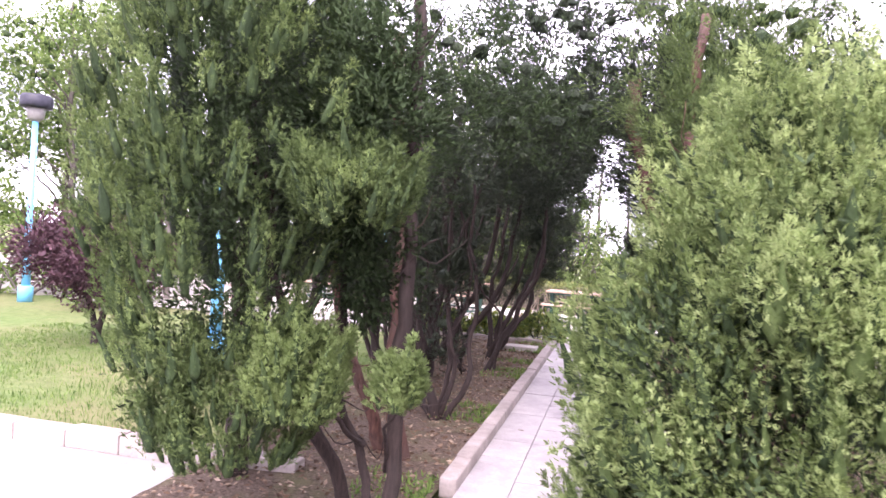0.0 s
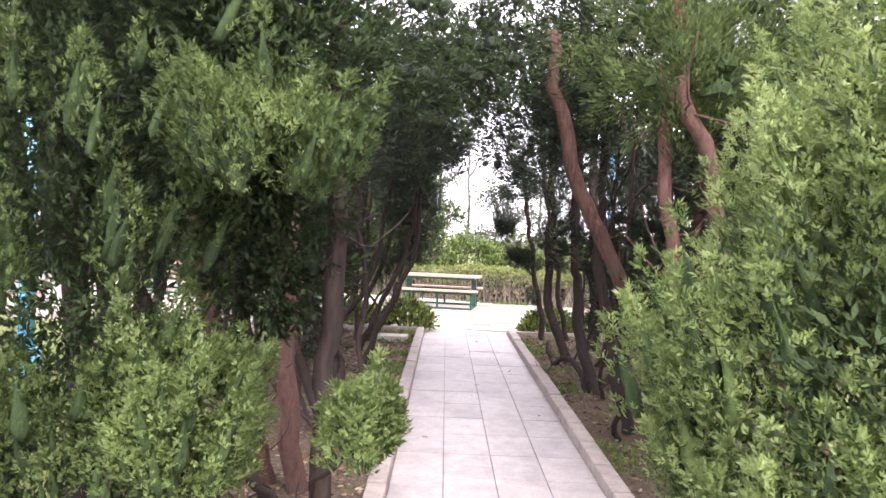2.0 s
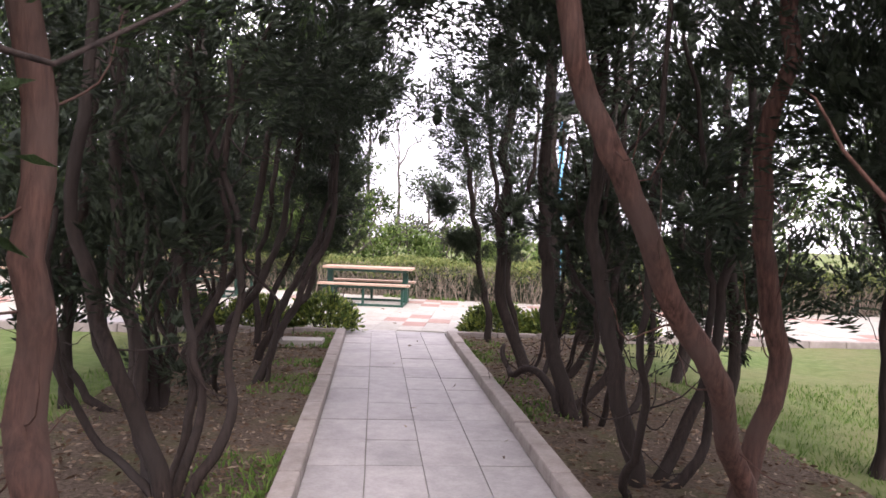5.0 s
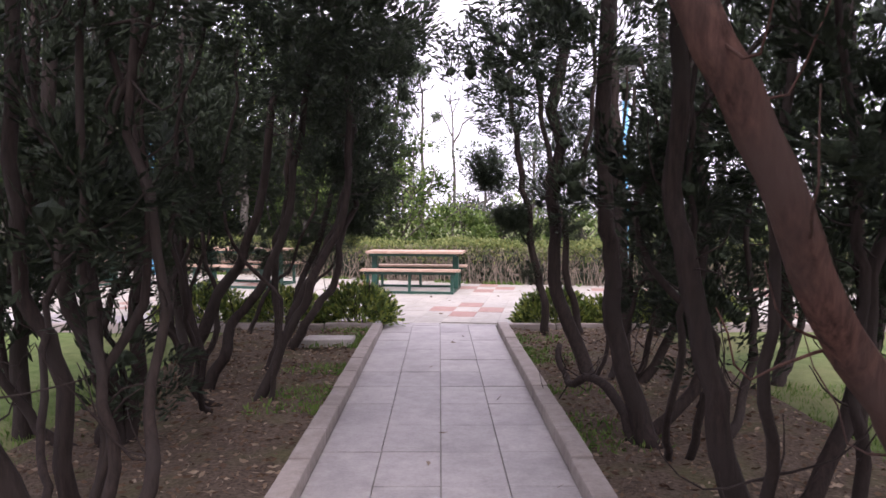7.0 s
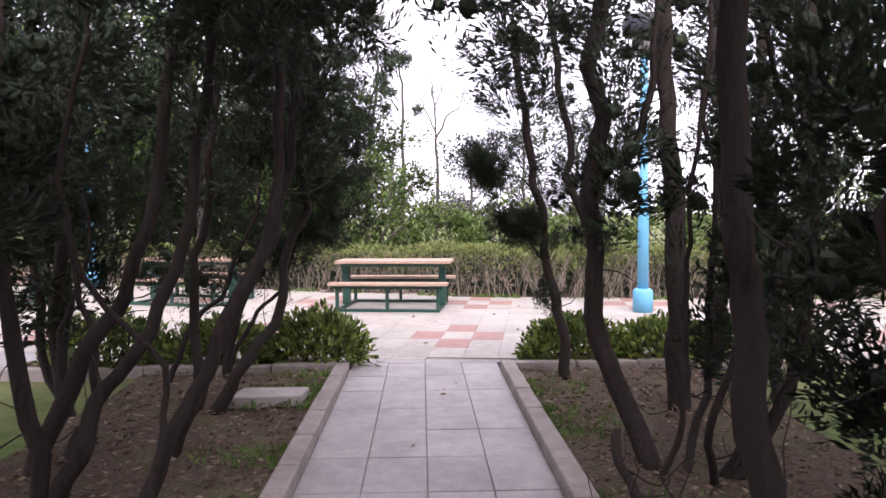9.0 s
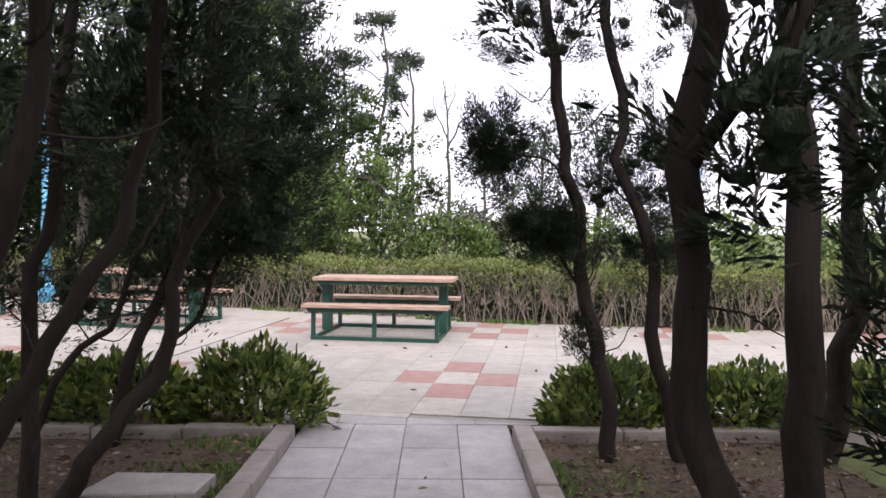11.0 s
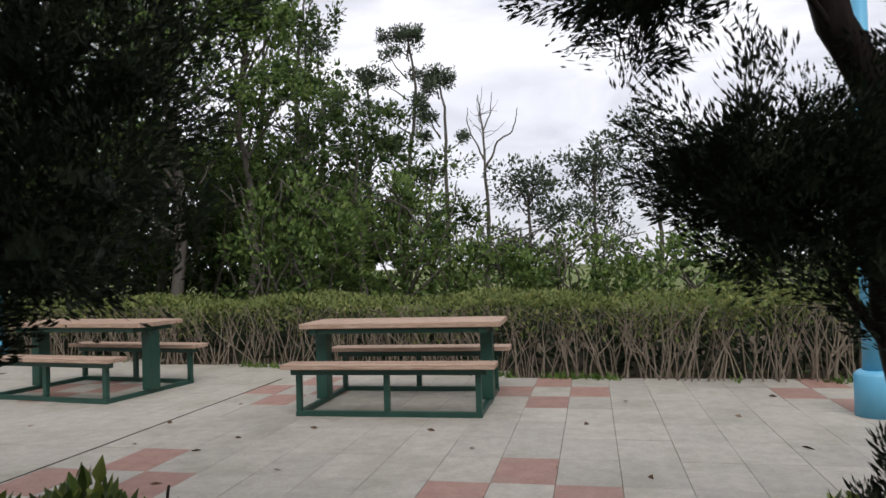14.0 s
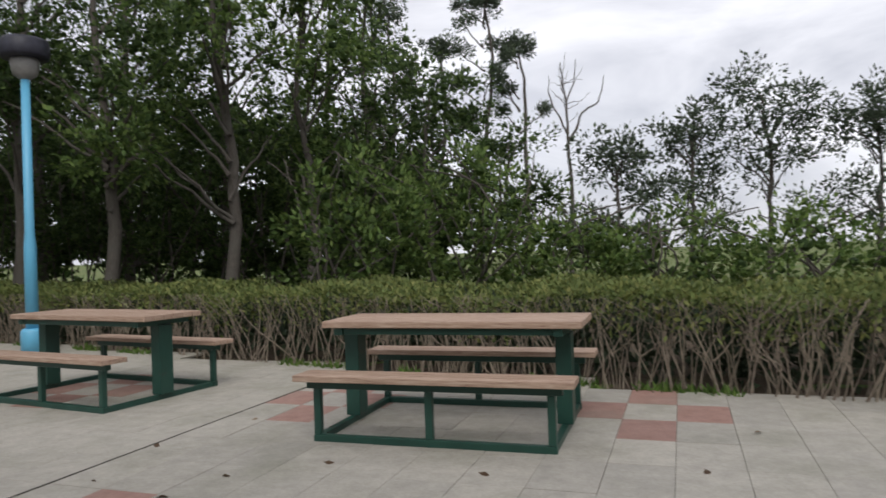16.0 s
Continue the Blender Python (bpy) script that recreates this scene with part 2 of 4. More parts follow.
def leaf_mesh(name, pos, axis, length, width, material, face=None):
    """Many small leaves, each a folded rhombus; face: which way the leaves of a clump turn together."""
    n = len(pos)
    axis = axis / np.maximum(np.linalg.norm(axis, axis=1, keepdims=True), 1e-6)
    side = np.cross(axis, rng.normal(size=(n, 3)))
    side /= np.maximum(np.linalg.norm(side, axis=1, keepdims=True), 1e-6)
    if face is not None:
        face = face / np.maximum(np.linalg.norm(face, axis=1, keepdims=True), 1e-6)
        side *= np.where(np.einsum("ij,ij->i", np.cross(side, axis), face) < 0, -1.0, 1.0)[:, None]
    length, width = length[:, None], width[:, None]
    up = np.cross(side, axis) * width * 0.18
    co = np.stack([pos, pos + axis * length * 0.45 + side * width * 0.5 + up, pos + axis * length, pos + axis * length * 0.45 - side * width * 0.5 + up], 1).reshape(-1, 3)
    me = bpy.data.meshes.new(name)
    me.vertices.add(4 * n)
    me.vertices.foreach_set("co", co.astype(np.float32).ravel())
    me.loops.add(4 * n)
    me.loops.foreach_set("vertex_index", np.arange(4 * n, dtype=np.int32))
    me.polygons.add(n)
    me.polygons.foreach_set("loop_start", np.arange(0, 4 * n, 4, dtype=np.int32))
    me.update(calc_edges=True)
    me.materials.append(material)
    if face is not None:
        me.normals_split_custom_set_from_vertices(face.astype(np.float32).repeat(4, 0))
    return me


def sprays(pos, axis, face, length, width, ribs=3):
    """Fern-like sprays: along each axis, pairs of needles that slant out of it in one plane, and one at the tip."""
    n = len(pos)
    axis = axis / np.maximum(np.linalg.norm(axis, axis=1, keepdims=True), 1e-6)
    side = np.cross(axis, face + rng.normal(size=(n, 3)) * 0.25)
    side /= np.maximum(np.linalg.norm(side, axis=1, keepdims=True), 1e-6)
    size = (0.65 + 0.7 * rng.random((n, 1)))
    P, D, L, W = [pos + axis * length * size * 0.9], [axis], [size], [size]
    for r in range(ribs):
        u = 0.12 + 0.75 * r / ribs
        for sgn in (-1, 1):
            P.append(pos + axis * length * size * 1.5 * u)
            D.append(axis * 0.85 + side * sgn * 0.6 + rng.normal(size=(n, 3)) * 0.1)
            L.append(size * (1 - 0.35 * u))
            W.append(size)
    k_ = len(P)
    return np.concatenate(P), np.concatenate(D), np.concatenate([face] * k_), np.concatenate(L)[:, 0] * length, np.concatenate(W)[:, 0] * width


def unit(n):
    v = rng.normal(size=(n, 3))
    return v / np.linalg.norm(v, axis=1, keepdims=True)


def flame(base, height, radius, n, lean=(0, 0)):
    """Leaves on an upward flame of foliage: places, directions, facings, and the dense core inside."""
    t = rng.random(n) ** 0.8
    prof = np.sin(np.pi * np.clip(t * 0.93 + 0.07, 0, 1) ** 0.62) * (1 - 0.15 * t)
    a = rng.random(n) * 2 * np.pi
    rr = radius * prof * (0.6 + 0.45 * rng.random(n) ** 0.6) * (1 + 0.22 * np.sin(3 * a + 9 * t) + 0.15 * np.sin(7 * a - 15 * t))
    out = np.stack([np.cos(a), np.sin(a), np.zeros(n)], 1)
    p = np.array(base) + out * rr[:, None] + np.stack([lean[0] * t * height, lean[1] * t * height, t * height], 1)
    d = out * 0.55 + np.array([lean[0], lean[1], 0.75]) + rng.normal(size=(n, 3)) * 0.38
    core = np.array([[base[0] + lean[0] * height * 0.4, base[1] + lean[1] * height * 0.4, base[2] + height * 0.4, radius * (0.2 if radius < 0.13 else 0.28), height * 0.2, lean[0], lean[1]]])
    lobe = np.array([[*base, height, radius, *lean]])
    return p, d, out * 0.8 + np.array([lean[0], lean[1], 0.35]) + (t[:, None] - 0.4) * np.array([0, 0, 0.8]) + rng.normal(size=(n, 3)) * 0.12, core, lobe


def tufts(center, radii, clumps, per, size, droop=0.0, hollow=0.35, brush=0.0):
    """Leaves gathered in tufts spread through an ellipsoid, with gaps between them; brush: how far each tuft sweeps one way."""
    u = unit(clumps)
    depth = hollow + (1 - hollow) * rng.random((clumps, 1)) ** 0.6
    c = np.array(center) + u * depth * np.array(radii)
    v = unit(clumps * per)
    s1 = size * (0.6 + 0.8 * rng.random((clumps, 1)))
    s = s1.repeat(per, 0)
    p = c.repeat(per, 0) + v * s * rng.random((clumps * per, 1)) ** 0.5 * np.array([1, 1, 0.8])
    d = v * 0.7 + u.repeat(per, 0) * 0.5 + np.array([0, 0, 0.35 - droop]) + rng.normal(size=v.shape) * 0.25
    if brush:
        sweep = u * np.array([0.7, 0.7, 0.3]) + rng.normal(size=(clumps, 3)) * 0.4 + np.array([0, 0, 0.75 - droop])
        sweep = (sweep / np.linalg.norm(sweep, axis=1, keepdims=True)).repeat(per, 0)
        along = rng.random((clumps * per, 1))
        p = c.repeat(per, 0) + sweep * s * (along * 2.2 - 0.9) * brush + v * s * 0.62 * (1 - 0.6 * along) * rng.random((clumps * per, 1)) ** 0.4
        d = sweep * brush + v * 0.42
    core = np.concatenate([c, s1 * 0.32, s1 * 0.28, np.zeros((clumps, 2))], 1)
    core = core[depth[:, 0] < (0.62 if brush else 0.8)]
    return p, d, v * 0.8 + u.repeat(per, 0) * 0.45 + np.array([0, 0, 0.25]) + rng.normal(size=v.shape) * 0.12, core


def ico(level):
    bm = bmesh.new()
    bmesh.ops.create_icosphere(bm, subdivisions=level, radius=1)
    bm.verts.index_update()
    got = np.array([v.co for v in bm.verts]), np.array([[v.index for v in f.verts] for f in bm.faces])
    bm.free()
    return got


ICO = {1: ico(1), 2: ico(2)}


def lobe_mesh(name, lobes, material):
    """Solid upright lobes of packed foliage, each pointed at the top: rows of base, height, radius, lean."""
    base, tri = ICO[2]
    n, m = len(lobes), len(base)
    t = np.clip((base[:, 2] + 1) / 2, 0, 1)
    ring = np.maximum(np.hypot(base[:, 0], base[:, 1]), 1e-6)
    prof = np.sin(np.pi * np.clip(t * 0.93 + 0.07, 0, 1) ** 0.62)
    r = lobes[:, 4:5] * prof[None] * (0.14 + 0.28 * rng.random((n, m)))
    up = lobes[:, 3:4] * (t[None] * 0.72 + 0.08 * rng.random((n, m)))
    co = np.stack([lobes[:, 0:1] + base[:, 0] / ring * r + lobes[:, 5:6] * up, lobes[:, 1:2] + base[:, 1] / ring * r + lobes[:, 6:7] * up, lobes[:, 2:3] + up], -1).reshape(-1, 3)
    faces = (tri[None] + (np.arange(n) * m)[:, None, None]).reshape(-1, 3)
    return from_lists(name, co.tolist(), faces.tolist(), material, True)


def core_mesh(name, cores, material, level):
    """Ragged dense cores inside the tufts, so that crowns are not see-through."""
    base, tri = ICO[level]
    n, m = len(cores), len(base)
    ball = base[None] * (0.6 + 0.5 * rng.random((n, m, 1)))
    off = np.stack([ball[..., 0] * cores[:, 3:4], ball[..., 1] * cores[:, 3:4], ball[..., 2] * cores[:, 4:5]], -1)
    off[..., 0] += off[..., 2] * cores[:, 5:6]
    off[..., 1] += off[..., 2] * cores[:, 6:7]
    co = (cores[:, None, :3] + off).reshape(-1, 3)
    faces = (tri[None] + (np.arange(n) * m)[:, None, None]).reshape(-1, 3)
    return from_lists(name, co.tolist(), faces.tolist(), material)


# darker green for each crown's cores: shade between the tufts put into the colour
INNER_SHADE = {"cypress_fresh": M_CYPRESS_DEEP_SHADE, "cypress_tip": M_CYPRESS_MID, "cypress_mid": M_CYPRESS_DEEP_SHADE, "cypress_deep_and_shade": M_JUNIPER_SHADE, "woodland_leaf_light": M_WOOD_LEAF}


def crown(name, sets, length, width, material, parent, label="", core=1, ribs=0):
    p, d, q = (np.concatenate([st[i] for st in sets]) for i in range(3))
    n = len(p)
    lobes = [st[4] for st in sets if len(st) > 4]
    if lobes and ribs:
        tagged(link_mesh("inner_foliage", lobe_mesh("inner_foliage", np.concatenate(lobes), INNER_SHADE.get(material.name, material)), parent), kind="stuff")
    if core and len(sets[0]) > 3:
        tagged(link_mesh("inner_foliage", core_mesh("inner_foliage", np.concatenate([st[3] for st in sets]), INNER_SHADE.get(material.name, material), core), parent), kind="stuff")
    if ribs:
        p, d, q, long_, wide = sprays(p, d, q, length, width, ribs)
    else:
        long_, wide = length * (0.6 + 0.8 * rng.random(n)), width * (0.6 + 0.8 * rng.random(n))
    return link_mesh(name, leaf_mesh(name, p, d, long_, wide, material, q), parent, label)


def limb(pts, r0, r1, sides=8, wob=0.06, sub=6, verts=None, faces=None):
    """A tapering, slightly crooked tube through a few points."""
    verts, faces = ([] if verts is None else verts), ([] if faces is None else faces)
    P = [Vector(p) for p in pts]
    path = []
    for i in range(len(P) - 1):
        a, b, c, d = P[max(i - 1, 0)], P[i], P[i + 1], P[min(i + 2, len(P) - 1)]
        for s in range(sub):
            u = s / sub
            path.append(0.5 * ((2 * b) + (c - a) * u + (2 * a - 5 * b + 4 * c - d) * u * u + (3 * b - a - 3 * c + d) * u ** 3))
    path.append(P[-1])
    n = len(path)
    start = len(verts)
    for i, q in enumerate(path):
        tng = (path[min(i + 1, n - 1)] - path[max(i - 1, 0)]).normalized()
        x = tng.orthogonal().normalized()
        if i and abs(x.dot(last)) < 0.999:
            x = (last - tng * last.dot(tng)).normalized()
        last = x
        y = tng.cross(x)
        r = r0 + (r1 - r0) * (i / (n - 1)) ** 0.8
        if i == 0:
            r *= 1.35
        off = noise.noise_vector(q * 2.3) * wob + noise.noise_vector(q * 6.1) * wob * 0.4
        for s in range(sides):
            a = 2 * math.pi * s / sides
            rr = r * (1 + 0.18 * noise.noise(Vector((q.x * 5 + math.cos(a) * 2, q.y * 5 + math.sin(a) * 2, q.z * 3))))
            verts.append(tuple(q + off + (x * math.cos(a) + y * math.sin(a)) * rr))
    for i in range(n - 1):
        for s in range(sides):
            a, b = start + i * sides + s, start + i * sides + (s + 1) % sides
            faces.append((a, b, b + sides, a + sides))
    faces.append(tuple(start + (n - 1) * sides + s for s in range(sides)))
    return verts, faces


def trunk_part(limbs, material, parent, name="trunk", label=""):
    v, f = [], []
    for pts, r0, r1 in limbs:
        limb(pts, r0, r1, sides=6 if r0 < 0.03 else 8, wob=0.085, sub=3 if r0 < 0.01 else 6, verts=v, faces=f)
    return link_mesh(name, from_lists(name, v, f, material, True), parent, label)


def twigs(origin_pts, n, length, r, up=0.2):
    """Short side branches from points along a limb."""
    out = []
    for _ in range(n):
        i = rng.integers(0, len(origin_pts) - 1)
        u = rng.random()
        a, b = Vector(origin_pts[i]), Vector(origin_pts[i + 1])
        p = a.lerp(b, u)
        d = Vector((*rng.normal(size=2), up + 0.4 * rng.normal())).normalized() * length * (0.6 + 0.8 * rng.random())
        q = p + d * 0.55 + Vector((0, 0, 0.06 * rng.normal()))
        out.append(([tuple(p), tuple(q), tuple(p + d + Vector((0, 0, 0.12)))], r, r * 0.35))
    return out


# ---- ground ----
EDGE = [(-40, 34.0), (-12, 26.2), (-7, 24.4), (-3.5, 23.0), (0.7, 21.4), (2.6, 20.8), (5, 20.45), (9, 20.3), (40, 20.3)]


def edge_y(x):
    for (x0, y0), (x1, y1) in zip(EDGE, EDGE[1:]):
        if x <= x1:
            return y0 + (y1 - y0) * (x - x0) / (x1 - x0)
    return EDGE[-1][1]


me = from_lists("ground", [(-400, -400, -0.06), (400, -400, -0.06), (400, 400, -0.06), (-400, 400, -0.06)], [(0, 1, 2, 3)], M_GRASS)
tagged(link_mesh("ground", me), "mown green lawn reaching away under the trees", "ground", kind="structure")


def sheet(name, x0, x1, y0, y1, z, mat, nx, ny, amp, label, skip=None):
    v, f = [], []
    for j in range(ny + 1):
        for i in range(nx + 1):
            x, y = x0 + (x1 - x0) * i / nx, y0 + (y1 - y0) * j / ny
            v.append((x, y, z + amp * noise.fractal(Vector((x * 1.3, y * 1.3, 3)), 1.0, 2.0, 4)))
    for j in range(ny):
        for i in range(nx):
            a = j * (nx + 1) + i
            f.append((a, a + 1, a + nx + 2, a + nx + 1))
    return tagged(link_mesh(name, from_lists(name, v, f, mat, True)), label, name.split("_")[0], kind="structure")


sheet("lawn_left", -30, -2.6, 7.05, 20, -0.01, M_GRASS, 80, 40, 0.035, "sunlit mown lawn beside the cypress walk")
sheet("lawn_right", 2.6, 30, 7.05, 15.6, -0.01, M_GRASS, 80, 30, 0.035, "sunlit mown lawn beside the cypress walk")
sheet("soil_left", -2.65, -0.86, 5.0, 15.34, 0.025, M_SOIL, 24, 120, 0.035, "bare brown soil bed with leaf litter along the path")
sheet("soil_right", 0.86, 2.65, 5.0, 15.34, 0.025, M_SOIL, 24, 120, 0.035, "bare brown soil bed with leaf litter along the path")
sheet("soil_strip_left", -4.2, -0.95, 15.45, 16.05, 0.03, M_SOIL, 30, 8, 0.012, "narrow soil strip under the shrubs")
sheet("soil_strip_right", 0.98, 4.2, 15.45, 16.05, 0.03, M_SOIL, 30, 8, 0.012, "narrow soil strip under the shrubs")
sheet("soil_hedge", -20, 20, 20.1, 34, -0.045, M_SOIL, 60, 30, 0.03, "dark soil under the clipped hedge")

me = from_lists("road", [(-60, -14, -0.03), (60, -14, -0.03), (60, 6.84, -0.03), (-60, 6.84, -0.03)], [(0, 1, 2, 3)], M_ROAD)
tagged(link_mesh("road", me), "pale concrete park road crossing before the trees", "road", kind="structure")

# ---- trees of the walk ----
def cypress(label, limbs, sets, mat, length, width, bark_mat=None, twig_n=0, deep=None, tip_from=0.0, core=1, bright=(), ribs=0):
    t = thing("cypress_tree", label, "tree", "cypresses along the walk", at=limbs[0][0][0])
    inv = t.matrix_world.inverted()
    extra = []
    for pts, r0, r1 in limbs:
        if r0 > 0.03:
            extra += twigs(pts[1:], twig_n * 2, 0.3, 0.006)
    limbs = [([(*pts[0][:2], pts[0][2] - 0.12 * (pts[0][2] < 0.2))] + list(pts[1:]), r0, r1) for pts, r0, r1 in limbs]
    trunk_part(limbs + extra, bark_mat or M_BARK, t)
    if tip_from:
        young = [i for i in range(len(sets)) if rng.random() > tip_from]
        tagged(crown("tip_growth", [sets[i] for i in young] + list(bright), length, width, M_TIP if mat is M_CYPRESS else M_CYPRESS, t, "paler young growth", core, ribs), kind="stuff")
        sets = [st for i, st in enumerate(sets) if i not in young]
    crown("crown", sets, length, width, mat, t, core=core, ribs=ribs)
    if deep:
        # the inside of the crown gets a darker green in place of shade
        crown("shaded_foliage", deep, length * 2.1, width * 2.4, M_CYPRESS_DEEP_SHADE, t, "inner foliage in a darker green that stands for shade", 0, 1)
    for ob in t.children:
        ob.matrix_parent_inverse = inv
    return t


def flame_cluster(cx, cy, z0, z1, spread, count, per, rad, seed_lean=0.12):
    """A bush-like cypress body made of many upward flames round an axis."""
    out = []
    for i in range(count):
        a = 2 * math.pi * rng.random()
        d = spread * math.sqrt(rng.random())
        zb = z0 + (z1 - z0) * rng.random() ** 1.25 * 0.85
        shrink = (1 - 0.35 * (zb - z0) / (z1 - z0)) * (0.66 + 0.34 * min(1.0, zb))
        h = 0.55 + 0.5 * rng.random()
        out.append(flame((cx + math.cos(a) * d * shrink, cy + math.sin(a) * d * shrink, zb), h, rad * (0.7 + 0.6 * rng.random()), per,
                         (math.cos(a) * seed_lean * 2, math.sin(a) * seed_lean * 2)))
    return out


def lobed_body(cx, cy, z0, z1, reach, count, per, rad, back=99.0, far=99.0):
    """A cypress body whose skin is many small upright lobes, gathered on a few larger swells."""
    out = []
    while len(out) < count:
        a, u = 2 * math.pi * rng.random(), rng.random()
        z = z0 + (z1 - z0) * u
        swell = 0.86 + 0.1 * math.sin(3 * a + 4 * z) + 0.07 * math.sin(7 * a - 6 * z) + 0.05 * math.sin(11 * z + 2 * a)
        prof = min(1.0, 0.72 + 1.1 * u) * (1 - 0.62 * max(0.0, u - 0.55) ** 1.3 / 0.354)
        d = reach * swell * prof * (1 - 0.22 * rng.random() ** 2)
        x, y = cx + math.cos(a) * d, cy + math.sin(a) * d
        if y > back + 0.4 * (z > 1.7) or math.cos(a) > far:
            continue
        k_ = 0.7 + 0.7 * rng.random()
        out.append(flame((x, y, z), (0.2 + 0.2 * rng.random()) * k_ * rad / 0.085, rad * k_, int(per * (0.3 + 0.7 * k_ * k_)), (math.cos(a) * (0.2 + 0.4 * rng.random()), math.sin(a) * (0.2 + 0.4 * rng.random()))))
    return out


def column(cx, cy, z0, z1, r):
    """Dense foliage filling the middle of a cypress, drawn in the darker shade-toned green."""
    return [tufts((cx, cy, z), (r, r, 0.3), 34, 20, 0.24, 0, 0.1) for z in np.arange(z0, z1, 0.4)]


# entrance: fresh green cypress beside the way in
cypress("bright green cypress of many soft lobes crowding the path's entrance",
        [([(1.05, 5.0, 0), (1.0, 4.95, 1.0), (1.02, 4.9, 1.7), (1.0, 4.9, 2.3)], 0.09, 0.03),
         ([(1.1, 5.0, 0.1), (1.4, 4.8, 0.9), (1.6, 4.5, 1.9)], 0.05, 0.02)],
        lobed_body(1.0, 4.85, 0.15, 2.15, 0.82, 680, 64, 0.068, 5.1, 0.4) + lobed_body(1.95, 4.3, 0.1, 2.0, 0.6, 130, 60, 0.07, 4.3, 0.6)
        + lobed_body(1.25, 4.8, 1.8, 2.4, 0.35, 70, 60, 0.07),
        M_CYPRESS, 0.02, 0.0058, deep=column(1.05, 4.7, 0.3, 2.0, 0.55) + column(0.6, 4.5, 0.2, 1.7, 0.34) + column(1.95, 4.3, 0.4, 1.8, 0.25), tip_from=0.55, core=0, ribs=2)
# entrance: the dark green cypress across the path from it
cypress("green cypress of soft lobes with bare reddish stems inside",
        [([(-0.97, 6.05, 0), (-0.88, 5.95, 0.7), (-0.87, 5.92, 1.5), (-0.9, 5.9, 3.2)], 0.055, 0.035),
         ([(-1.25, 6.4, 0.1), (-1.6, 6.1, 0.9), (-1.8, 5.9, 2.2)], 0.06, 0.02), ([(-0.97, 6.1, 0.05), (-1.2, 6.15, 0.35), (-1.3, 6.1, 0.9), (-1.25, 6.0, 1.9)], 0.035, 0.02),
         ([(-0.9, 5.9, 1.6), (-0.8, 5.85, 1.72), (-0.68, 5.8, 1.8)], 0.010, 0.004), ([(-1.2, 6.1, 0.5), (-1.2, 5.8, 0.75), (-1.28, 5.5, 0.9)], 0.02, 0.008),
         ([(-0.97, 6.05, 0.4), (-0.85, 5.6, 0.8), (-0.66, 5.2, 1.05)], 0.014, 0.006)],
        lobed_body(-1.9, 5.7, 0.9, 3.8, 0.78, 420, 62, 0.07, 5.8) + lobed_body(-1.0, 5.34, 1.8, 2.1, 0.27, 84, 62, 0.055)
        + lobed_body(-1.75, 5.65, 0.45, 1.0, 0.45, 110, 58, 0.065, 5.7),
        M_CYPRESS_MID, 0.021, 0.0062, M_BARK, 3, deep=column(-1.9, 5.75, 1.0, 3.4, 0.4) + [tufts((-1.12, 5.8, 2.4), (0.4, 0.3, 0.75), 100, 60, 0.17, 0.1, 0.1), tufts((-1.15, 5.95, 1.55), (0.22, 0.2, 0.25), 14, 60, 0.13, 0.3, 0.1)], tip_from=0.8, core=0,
        bright=lobed_body(-0.64, 5.12, 0.96, 1.17, 0.085, 32, 56, 0.034) + lobed_body(-1.3, 5.42, 0.8, 1.2, 0.27, 80, 64, 0.055), ribs=2)
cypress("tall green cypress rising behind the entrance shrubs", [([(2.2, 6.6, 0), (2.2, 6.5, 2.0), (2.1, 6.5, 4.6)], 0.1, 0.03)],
        flame_cluster(2.15, 6.5, 0.6, 4.8, 0.85, 170, 36, 0.13), M_CYPRESS_DEEP_SHADE, 0.038, 0.014, core=0, ribs=2)
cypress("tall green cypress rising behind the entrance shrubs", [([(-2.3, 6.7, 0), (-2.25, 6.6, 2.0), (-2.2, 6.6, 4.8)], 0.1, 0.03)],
        flame_cluster(-2.2, 6.6, 1.3, 5.0, 0.8, 170, 36, 0.13), M_CYPRESS_DEEP_SHADE, 0.038, 0.014, core=0, ribs=2)


